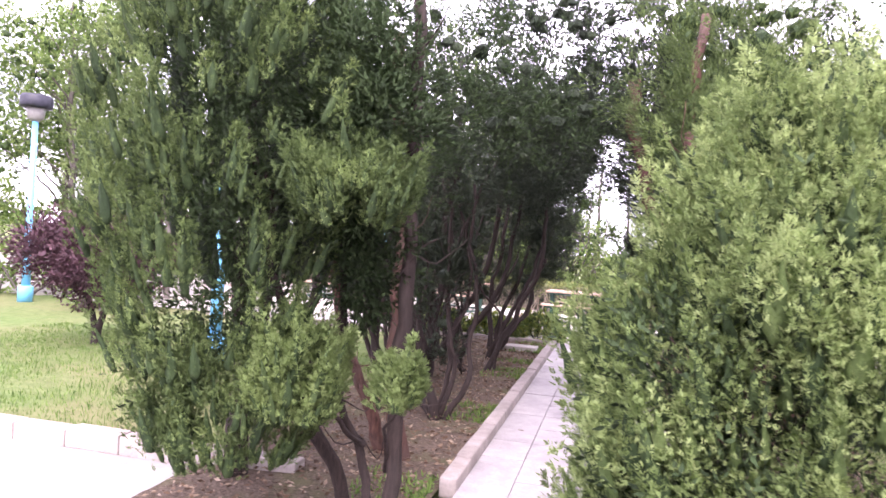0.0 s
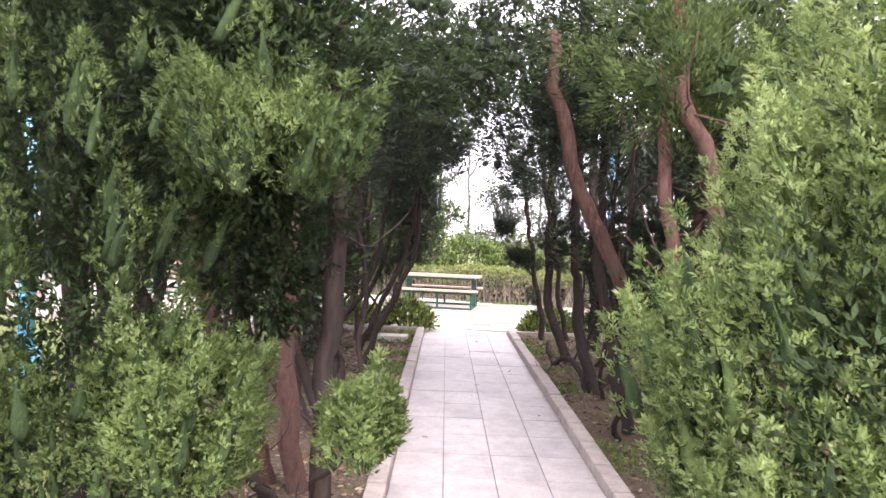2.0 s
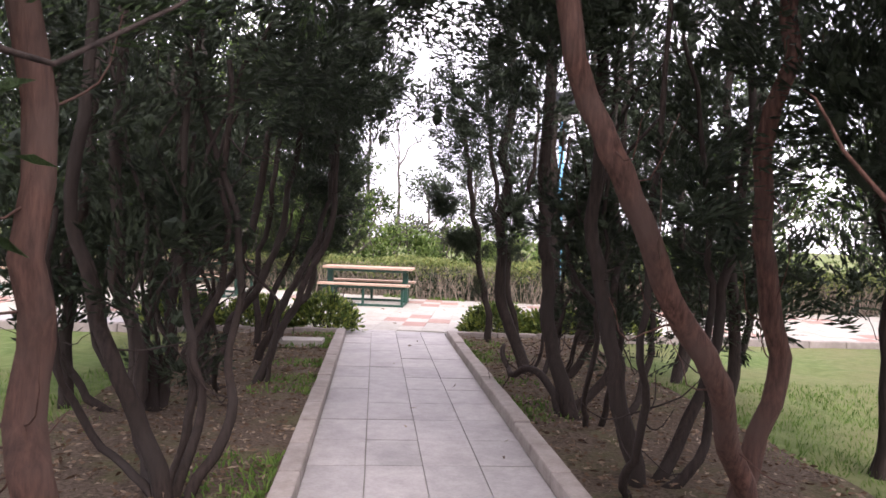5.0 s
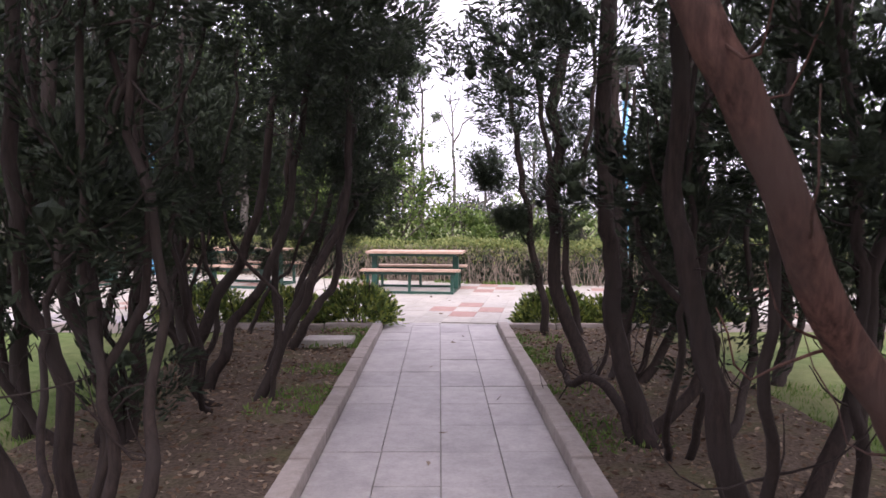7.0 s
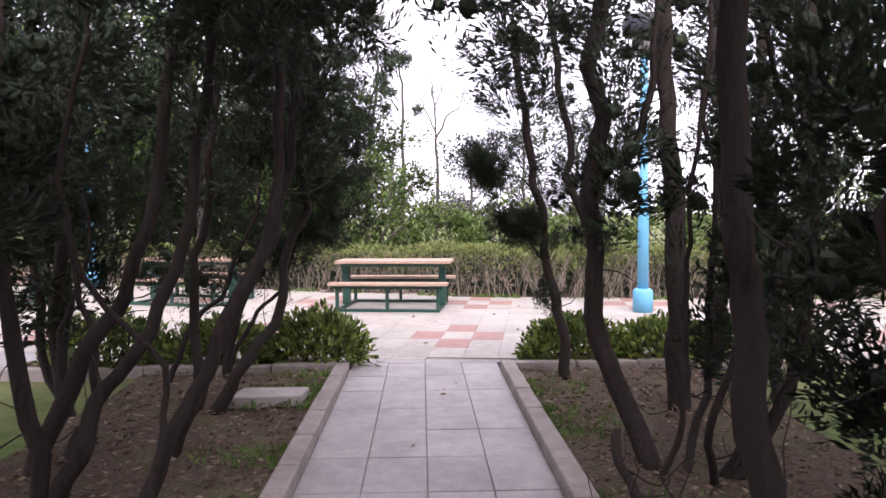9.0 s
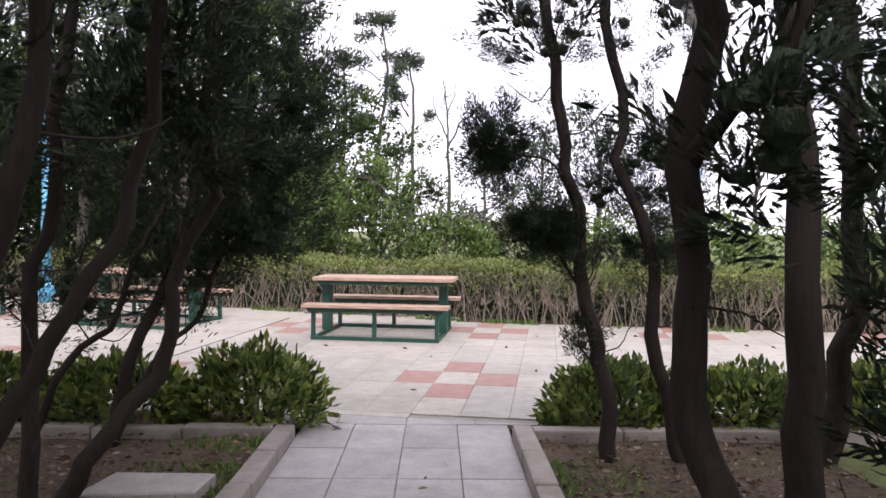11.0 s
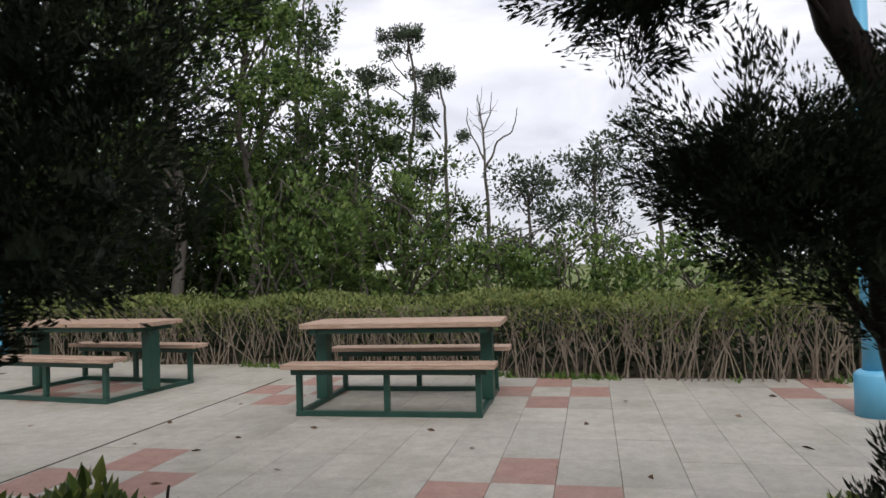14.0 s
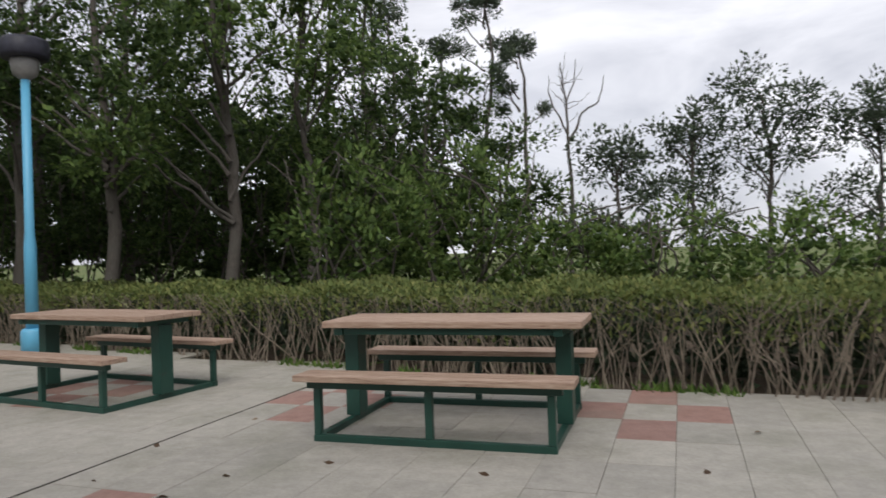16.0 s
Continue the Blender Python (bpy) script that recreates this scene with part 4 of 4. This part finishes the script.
me = leaf_mesh("leaves", p, d, 0.045 + 0.05 * rng.random(N), 0.02 + 0.022 * rng.random(N), M_HEDGE, rng.normal(size=(N, 3)) * 0.5 + np.array([0, -0.5, 0.8]))
link_mesh("leaves", me, hedge, kind="stuff")
# leaves deep inside, coloured nearly black to stand for the hedge's own shade
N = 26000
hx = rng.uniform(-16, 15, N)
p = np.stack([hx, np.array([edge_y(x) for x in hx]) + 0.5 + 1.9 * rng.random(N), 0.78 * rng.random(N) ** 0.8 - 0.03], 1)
me = leaf_mesh("inner_leaves", p, rng.normal(size=(N, 3)), 0.08 + 0.08 * rng.random(N), 0.05 + 0.04 * rng.random(N), M_JUNIPER_SHADE)
link_mesh("inner_leaves", me, hedge, "inside of the hedge, its leaves coloured dark to stand for shade", "stuff")
v, f = [], []
for i in range(900):
    x = rng.uniform(-13, 12)
    y = edge_y(x) + 0.12 + 0.5 * rng.random() ** 1.5
    px, py, z = x, y, -0.04
    lx, ly = 0.16 * rng.normal(), 0.08 * rng.normal()
    pts = [(px, py, z), (px + lx * 0.5, py + ly, 0.28), (px + lx + 0.04 * rng.normal(), py + ly, 0.55), (px + lx * 1.6 + 0.06 * rng.normal(), py + ly, 0.8)]
    limb(pts, 0.006 + 0.007 * rng.random(), 0.003, sides=4, wob=0.03, sub=2, verts=v, faces=f)
    if i % 2 == 0:
        q = pts[1]
        limb([q, (q[0] + 0.12 * rng.normal(), q[1], 0.5), (q[0] + 0.2 * rng.normal(), q[1], 0.82)], 0.006, 0.003, sides=4, wob=0.02, sub=2, verts=v, faces=f)
link_mesh("stem_tangle", from_lists("stem_tangle", v, f, M_TWIG, True), hedge, "tangle of bare pale stems", "stuff")
n = 5000
hx = rng.uniform(-9, 10, n)
p = np.stack([hx, np.array([edge_y(x) for x in hx]) + 0.02 + 0.2 * rng.random(n), np.zeros(n) - 0.03], 1)
d = rng.normal(size=(n, 3)) * 0.5 + np.array([0, -0.1, 0.8])
keep = np.sin(hx * 1.9) + np.sin(hx * 4.7 + 1) > 0.2
me = leaf_mesh("weeds", p[keep], d[keep], 0.06 + 0.09 * rng.random(keep.sum()), 0.02 + 0.02 * rng.random(keep.sum()), M_GRASS_BLADE)
tagged(link_mesh("weeds", me), "small green weeds along the hedge foot", "weeds", kind="stuff")

# ---- woodland beyond the hedge ----
def wood_tree(x, y, h, spread, mat, bare=0.35, dens=1.0, lean=0.0, leaf=0.125, label="tall broad-leaved woodland tree with an open ragged crown"):
    t = thing("woodland_tree", label, "tree", "woodland beyond the hedge", at=(x, y, -0.06))
    top = (lean * h, 0.2 * rng.normal(), h * 0.93)
    limbs = [([(0, 0, 0), (lean * h * 0.2, 0.1 * rng.normal(), h * 0.33), (lean * h * 0.5 + 0.15 * rng.normal(), 0, h * 0.62), top], 0.035 + h * 0.012, 0.025)]
    sets = []
    for i in range(int(9 + h * 1.1)):
        u = bare + (1 - bare) * rng.random()
        a = rng.random() * 6.28
        r = spread * (1.15 - 0.75 * u) * (0.5 + 0.6 * rng.random())
        zb = h * max(u - 0.16, 0.1)
        c = (lean * h * u + math.cos(a) * r, math.sin(a) * r, h * u)
        limbs.append(([(lean * h * u * 0.8, 0, zb), (lean * h * u + math.cos(a) * r * 0.5, math.sin(a) * r * 0.5, zb + (c[2] - zb) * 0.6), c], 0.012 + h * 0.003, 0.01))
        sets.append(tufts(c, (spread * 0.42, spread * 0.42, spread * 0.3), int(14 * dens), 21, 0.28, 0.1, 0.1))
    trunk_part(limbs, M_BARK_GREY, t)
    crown("crown", sets, leaf, leaf * 0.5, mat, t, core=0 if mat is M_WOOD_GREY else 1)
    return t


def thicket(x, y, sx, sy, h, mat, n, leaf=0.125):
    t = thing("thicket", "dense green woodland undergrowth rising behind the hedge", "shrub", "undergrowth beyond the hedge", at=(x, y, -0.06))
    stems = [([(0.5 * sx * rng.normal(), 0.3 * sy * rng.normal(), 0), (0.5 * sx * rng.normal(), 0.3 * sy * rng.normal(), h * 0.6), (0.6 * sx * rng.normal(), 0.3 * sy * rng.normal(), h * 0.95)], 0.03, 0.01) for _ in range(9)]
    tagged(trunk_part(stems, M_BARK_GREY, t, "stem_tangle"), kind="stuff")
    crown("leaves", [tufts((0, 0, h * 0.5), (sx, sy, h * 0.52), n, 30, 0.3, 0.1, 0.3)], leaf, leaf * 0.5, mat, t)


for x, y, h, s, m, b, dn, ln in (
        (-13.0, 27.8, 10.5, 3.2, M_WOOD_LEAF, 0.38, 1.6, 0.0), (-10.3, 27.6, 11.0, 3.2, M_WOOD_LEAF, 0.36, 1.6, 0.02), (-8.0, 27.0, 9.5, 2.9, M_WOOD_LEAF, 0.38, 1.6, 0.0),
        (-5.9, 27.6, 9.6, 2.6, M_WOOD_LEAF2, 0.34, 1.3, 0.01), (-4.6, 28.4, 7.4, 2.0, M_WOOD_LEAF2, 0.3, 1.0, 0.0), (-4.3, 32.5, 9.6, 1.9, M_WOOD_LEAF, 0.4, 0.9, 0.0),
        (-11.8, 33.5, 12.0, 3.0, M_WOOD_LEAF, 0.15, 1.3, 0.0), (-8.6, 33.0, 12.0, 2.8, M_WOOD_LEAF, 0.15, 1.3, 0.0), (-15.0, 34.0, 12.0, 3.2, M_WOOD_LEAF, 0.15, 1.3, 0.0), (-5.8, 33.5, 9.0, 2.2, M_WOOD_LEAF, 0.12, 1.2, 0.0),
        (-16.0, 31.0, 11.0, 3.0, M_WOOD_LEAF, 0.3, 1.1, 0.0), (-19.5, 27.0, 10.0, 3.0, M_WOOD_LEAF, 0.3, 1.1, 0.0),
        (-2.6, 31.0, 5.4, 1.8, M_WOOD_LEAF, 0.25, 1.2, 0.0), (-1.0, 33.5, 4.4, 1.6, M_WOOD_LEAF, 0.25, 1.0, 0.0), (1.6, 33.0, 4.0, 1.5, M_WOOD_GREY, 0.25, 1.0, 0.0),
        (3.6, 34.0, 4.6, 1.7, M_WOOD_GREY, 0.3, 0.9, 0.0), (5.6, 34.5, 5.5, 1.9, M_WOOD_GREY, 0.35, 0.85, 0.0), (8.0, 34.0, 4.9, 1.9, M_WOOD_GREY, 0.3, 0.9, 0.0),
        (11.0, 34.5, 6.4, 2.4, M_WOOD_GREY, 0.3, 0.9, 0.0), (14.5, 33.0, 6.0, 2.4, M_WOOD_LEAF, 0.3, 1.0, 0.0), (18.5, 31.0, 6.5, 2.6, M_WOOD_LEAF, 0.3, 1.0, 0.0),
        (23.0, 28.0, 7.0, 2.8, M_WOOD_LEAF, 0.3, 1.0, 0.0)):
    wood_tree(x, y, h, s, m, b, dn, ln)
for x, y, sx, sy, h, m, n in (
        (-15.5, 32.0, 2.4, 1.0, 6.0, M_WOOD_LEAF, 170), (-12.2, 32.4, 2.2, 1.0, 7.0, M_WOOD_LEAF, 180), (-9.2, 32.2, 2.0, 1.0, 6.6, M_WOOD_LEAF, 180), (-6.6, 31.6, 1.8, 1.0, 5.6, M_WOOD_LEAF, 150), (-4.2, 30.4, 1.5, 1.1, 4.4, M_WOOD_LEAF, 120),
        (-3.2, 27.0, 1.5, 1.1, 3.2, M_WOOD_LEAF2, 100),
        (-1.4, 28.2, 1.4, 1.0, 3.3, M_WOOD_LEAF2, 90), (0.4, 28.0, 1.4, 1.0, 2.2, M_WOOD_LEAF2, 80), (2.2, 28.0, 1.5, 1.0, 2.0, M_WOOD_LEAF2, 80), (4.3, 27.6, 1.6, 1.0, 1.9, M_WOOD_LEAF2, 90),
        (6.8, 27.4, 1.8, 1.0, 1.9, M_WOOD_LEAF2, 80), (9.5, 27.0, 1.9, 1.1, 1.9, M_WOOD_LEAF2, 90), (12.6, 27.0, 2.0, 1.2, 3.0, M_WOOD_LEAF2, 80), (16, 26, 2.2, 1.3, 3.2, M_WOOD_LEAF, 80)):
    thicket(x, y, sx, sy, h, m, n)
for x, y, h in ((-20, 35.5, 6.5), (-17, 36.5, 6.0), (-13.6, 36.5, 6.0), (-10.3, 36.5, 6.0), (-7.2, 36, 5.2), (-4.6, 35.5, 4.0)):
    thicket(x, y, 2.4, 1.2, h, M_WOOD_LEAF, 130, 0.34)
# tall thin trees with flat tufted tops, and a leafless one
for x, y, h, lean in ((-2.3, 38.5, 9.6, 0.03), (-0.9, 39.0, 8.3, -0.01), (-3.6, 37.5, 8.0, 0.02), (-5.0, 37.0, 9.0, 0.0)):
    t = thing("woodland_tree", "tall thin woodland tree with a tufted flat top", "tree", "woodland beyond the hedge", at=(x, y, -0.06))
    limbs, sets = [([(0, 0, 0), (0.1, 0, h * 0.4), (lean * h + 0.2, 0, h * 0.75), (lean * h, 0, h)], 0.11, 0.03)], []
    for _ in range(7):
        a, u = rng.random() * 6.28, 0.62 + 0.36 * rng.random()
        e = (lean * h + math.cos(a) * 0.9, math.sin(a) * 0.6, h * u + 0.3)
        limbs.append(([(lean * h * u, 0, h * u - 0.5), (e[0] * 0.6, e[1] * 0.6, h * u), e], 0.03, 0.01))
        sets.append(tufts(e, (0.36, 0.4, 0.24), 7, 50, 0.2, 0, 0.1))
    sets.append(tufts((lean * h, 0, h - 0.1), (0.6, 0.5, 0.42), 20, 60, 0.24, 0, 0.1))
    trunk_part(limbs, M_BARK_GREY, t)
    crown("crown", sets, 0.11, 0.05, M_WOOD_GREY, t)
t = thing("bare_tree", "leafless pale woodland tree with forked branches", "tree", at=(0.6, 38.3, -0.06))
trunk_part([([(0, 0, 0), (0.05, 0, 3.5), (0.0, 0, 5.6), (-0.2, 0, 7.3)], 0.09, 0.015), ([(0.02, 0, 4.6), (0.5, 0, 5.6), (1.0, 0, 6.1), (1.2, 0, 6.8)], 0.05, 0.012),
            ([(0, 0, 5.0), (-0.45, 0, 6.0), (-0.6, 0, 6.9)], 0.04, 0.01), ([(-0.05, 0, 6.0), (0.25, 0, 6.7), (0.3, 0, 7.4)], 0.03, 0.01)]
           + twigs([(0, 0, 5.2), (-0.2, 0, 7.0)], 14, 0.7, 0.014, 0.6), M_BARK_GREY, t)
# trees beyond the lawns on both sides of the walk, and behind
for x, y, h, s, m in ((-15, 19, 8.5, 3.2, M_WOOD_LEAF2), (-19, 15, 9.0, 3.4, M_WOOD_LEAF2), (-12.5, 22.5, 8.5, 2.8, M_WOOD_LEAF), (-22, 21, 10, 3.6, M_WOOD_GREY), (-13.6, 17.6, 7.2, 2.6, M_WOOD_LEAF2), (-17.5, 23, 10, 3.4, M_WOOD_LEAF2), (-10.5, 17.5, 4.0, 1.6, M_WOOD_LEAF2),
                      (12, 18, 7.5, 2.8, M_WOOD_LEAF2), (10.5, 13, 6.5, 2.6, M_WOOD_LEAF2), (14, 9, 8, 3.0, M_WOOD_LEAF), (9, 22, 0.1 + 6, 2.4, M_WOOD_LEAF), (8.0, 5.5, 7, 2.6, M_WOOD_LEAF)):
    wood_tree(x, y, h, s, m, 0.22, 1.5 if x < -9 else 0.9)
for x, y, sx, sy, h, m, n in ((-13, 16, 1.6, 1.3, 2.0, M_WOOD_LEAF2, 60), (-9.8, 14.5, 1.0, 0.9, 1.5, M_WOOD_LEAF2, 50), (-17, 13, 2, 1.5, 2.6, M_WOOD_LEAF2, 60), (7.5, 12.0, 1.6, 1.2, 1.8, M_WOOD_LEAF2, 60)):
    thicket(x, y, sx, sy, h, m, n)

# ---- small things on the ground ----
v, f = prism([(-0.3, -0.16), (0.28, -0.15), (0.32, 0.12), (-0.22, 0.17)], 0, 0.085, 0.014)
ob = tagged(link_mesh("flat_stone", from_lists("flat_stone", v, f, M_FLATSTONE)), "flat pale stone slab lying on the soil bed", "stone")
ob.matrix_world = pose(-1.27, 14.3, 0.025, 0, 0, 4)
n = 9500
side = np.where(rng.random(n) < 0.5, -1.0, 1.0)
p = np.stack([side * rng.uniform(0.9, 2.6, n), rng.uniform(6.0, 15.5, n), 0.045 + 0.02 * rng.random(n)], 1)
d = rng.normal(size=(n, 3)) * np.array([1, 1, 0.12])
tagged(link_mesh("leaf_litter", leaf_mesh("leaf_litter", p, d, 0.03 + 0.04 * rng.random(n), 0.012 + 0.015 * rng.random(n), M_LITTER)), "dry brown leaves scattered on the soil beds", "leaves", kind="stuff")
n = 9000
side = np.where(rng.random(n) < 0.6, -1.0, 1.0)
p = np.stack([side * (0.9 + 0.55 * rng.random(n) ** 2), rng.uniform(6.5, 15.5, n), np.full(n, 0.03)], 1)
keep = np.sin(p[:, 1] * 2.3 + side) + np.sin(p[:, 1] * 5.1 + 2 * side) > 0.1
d = rng.normal(size=(n, 3)) * 0.5 + np.array([0, 0, 0.7])
tagged(link_mesh("bed_weeds", leaf_mesh("bed_weeds", p[keep], d[keep], 0.03 + 0.05 * rng.random(keep.sum()), 0.008 + 0.012 * rng.random(keep.sum()), M_GRASS_BLADE)), "thin weeds and grass at the edge of the soil beds", "weeds", kind="stuff")
n = 46
p = np.stack([rng.uniform(-4, 5, n), rng.uniform(16.2, 20.3, n), np.full(n, 0.021)], 1)
p[:10] = np.stack([rng.uniform(-0.65, 0.65, 10), rng.uniform(8, 15.5, 10), np.full(10, 0.021)], 1)
d = rng.normal(size=(n, 3)) * np.array([1, 1, 0.08])
tagged(link_mesh("fallen_leaves", leaf_mesh("fallen_leaves", p, d, 0.05 + 0.05 * rng.random(n), 0.02 + 0.025 * rng.random(n), M_LITTER)), "single brown leaves fallen on the paving", "leaves", kind="stuff")
n = 34000
gx = np.where(rng.random(n) < 0.6, rng.uniform(-9, -2.3, n), rng.uniform(2.4, 6.5, n))
p = np.stack([gx, rng.uniform(7.1, 12.5, n), np.full(n, -0.03)], 1)
d = rng.normal(size=(n, 3)) * 0.35 + np.array([0, 0, 1.0])
tagged(link_mesh("lawn_grass", leaf_mesh("lawn_grass", p, d, 0.04 + 0.05 * rng.random(n), 0.006 + 0.006 * rng.random(n), M_GRASS_BLADE)), "short blades of lawn grass", "grass", kind="stuff")

# ---- kerbs, slabs and tiles ----
def stones_along(owner, pts_a, direction, count, length, width, height, z0=-0.04):
    """A row of kerbstones, one after another."""
    meshes = []
    for i in range(3):
        bm = one_box(-length / 2 + 0.004, length / 2 - 0.004, -width / 2, width / 2, z0, height + 0.004 * i, bevel=0.016)
        me = bpy.data.meshes.new("kerbstone")
        bm.to_mesh(me)
        bm.free()
        me.materials.append(M_KERB)
        meshes.append(me)
    ang = math.degrees(math.atan2(direction[1], direction[0]))
    for i in range(count):
        ob = link_mesh("kerbstone", meshes[int(rng.integers(3))], owner)
        ob.matrix_world = pose(pts_a[0] + direction[0] * length * (i + 0.5), pts_a[1] + direction[1] * length * (i + 0.5) , 0.003 * rng.normal(), 0.4 * rng.normal(), 0, ang + 0.25 * rng.normal())


for s, nm in ((-1, "left"), (1, "right")):
    kb = tagged(new("kerb_" + nm), "worn raised stone kerb along the slab path", "kerb", kind="structure")
    stones_along(kb, (s * 0.795, 7.0), (0, 1), 15, 0.562, 0.13, 0.105)
    kb = tagged(new("kerb_end_" + nm), "worn stone kerb between soil bed and plaza", "kerb", kind="structure")
    stones_along(kb, (s * 0.862, 15.39), (s, 0), 12, 0.6, 0.12, 0.095)
    kb = tagged(new("kerb_road_" + nm), "rough stone kerb between road and lawn", "kerb", kind="structure")
    stones_along(kb, (s * 1.9, 6.93), (s, 0), 24, 0.5, 0.18, 0.11)

path = tagged(new("pavement_path"), "walk of worn pale grey stone slabs", "path", kind="structure")
link_mesh("bedding", from_lists("bedding", [(-0.735, 6.84, 0.004), (0.735, 6.84, 0.004), (0.735, 15.75, 0.004), (-0.735, 15.75, 0.004)], [(0, 1, 2, 3)], M_JOINT), path)
slabs = []
for k_ in range(3):
    v, f = prism([(-0.1795, -0.276), (0.1795, -0.276), (0.1795, 0.276), (-0.1795, 0.276)], -0.02, 0.016 + 0.0015 * k_, 0.003)
    slabs.append(from_lists("slab", v, f, M_SLAB))
for j in range(16):
    for i in range(4):
        ob = link_mesh("slab", slabs[int(rng.integers(3))], path)
        ob.matrix_world = pose(-0.5475 + 0.365 * i, 7.12 + 0.5565 * j, 0, 0.15 * rng.normal(), 0.15 * rng.normal(), 0.1 * rng.normal())

plaza = tagged(new("pavement_plaza"), "plaza of pale square tiles with red tile diamonds", "plaza", kind="structure")
link_mesh("bedding", from_lists("bedding", [(-30, 15.75, 0.003), (30, 15.75, 0.003), (30, 20.35, 0.003), (5, 20.5, 0.003), (0.7, 21.45, 0.003), (-7, 24.45, 0.003), (-30, 31, 0.003)], [(0, 1, 2, 3, 4, 5, 6)], M_JOINT), plaza)
for i in range(-14, 14):
    xa, xb = i * 0.5 + 0.004, i * 0.5 + 0.496
    v, f = prism([(xa, 15.755), (xb, 15.755), (xb, max(15.925 - 0.158 * xb, 15.765)), (xa, max(15.925 - 0.158 * xa, 15.765))], -0.02, 0.0165, 0.004)
    link_mesh("border_slab", from_lists("border_slab", v, f, M_SLAB), plaza)


v, f = prism([(-2.916, 16.9), (-2.904, 16.9), (-2.084, 21.7), (-2.096, 21.7)], 0.005, 0.0208, 0.001)
link_mesh("expansion_joint", from_lists("expansion_joint", v, f, M_JOINT_DARK), plaza, "dark open joint across the tiles")


def clip(poly, keep):
    """Cut a convex outline by a line; keep(p) is positive on the side that stays."""
    out = []
    for a, b in zip(poly, poly[1:] + poly[:1]):
        ka, kb_ = keep(a), keep(b)
        if ka >= 0:
            out.append(a)
        if ka * kb_ < 0:
            u = ka / (ka - kb_)
            out.append((a[0] + (b[0] - a[0]) * u, a[1] + (b[1] - a[1]) * u))
    return out


TILE, DEEP, CX, CY, YAW = 0.375, 0.54, 0.42, 17.36, radians(-9)
ux, uy = (math.cos(YAW), math.sin(YAW)), (-math.sin(YAW), math.cos(YAW))
far_v, far_f, far_m = [], [], []
h_, g_ = TILE / 2 - 0.0013, DEEP / 2 - 0.0013
for i in range(-48, 52):
    for j in range(-10, 22):
        cx, cy = CX + i * ux[0] * TILE + j * uy[0] * DEEP, CY + i * ux[1] * TILE + j * uy[1] * DEEP
        if abs(cx) > 16 or cy < 15.8 or cy > edge_y(cx) + 0.25:
            continue
        poly = [(cx + a * h_ * ux[0] + b * g_ * uy[0], cy + a * h_ * ux[1] + b * g_ * uy[1]) for a, b in ((-1, -1), (1, -1), (1, 1), (-1, 1))]
        poly = clip(poly, lambda q: q[1] + 0.158 * q[0] - 15.937)
        if len(poly) < 3:
            continue
        a, b = (i + 3) % 7 - 3, (j + 3) % 6 - 3
        red = abs(a) + abs(b) == 1
        lift = 0.0145 + 0.003 * rng.random()
        near = -2.3 < cx < 3.1 and cy < 21.4
        v, f = prism(poly, -0.01, lift, 0.003)
        if near:
            link_mesh("tile", from_lists("tile", v, f, M_TILE_RED if red else M_TILE), plaza)
        else:
            s0 = len(far_v)
            far_v += v
            far_f += [tuple(q + s0 for q in face) for face in f]
            far_m += [1 if red else 0] * len(f)
me = from_lists("far_tiles", far_v, far_f, M_TILE)
me.materials.append(M_TILE_RED)
me.polygons.foreach_set("material_index", far_m)
link_mesh("far_tiles", me, plaza, kind="stuff")
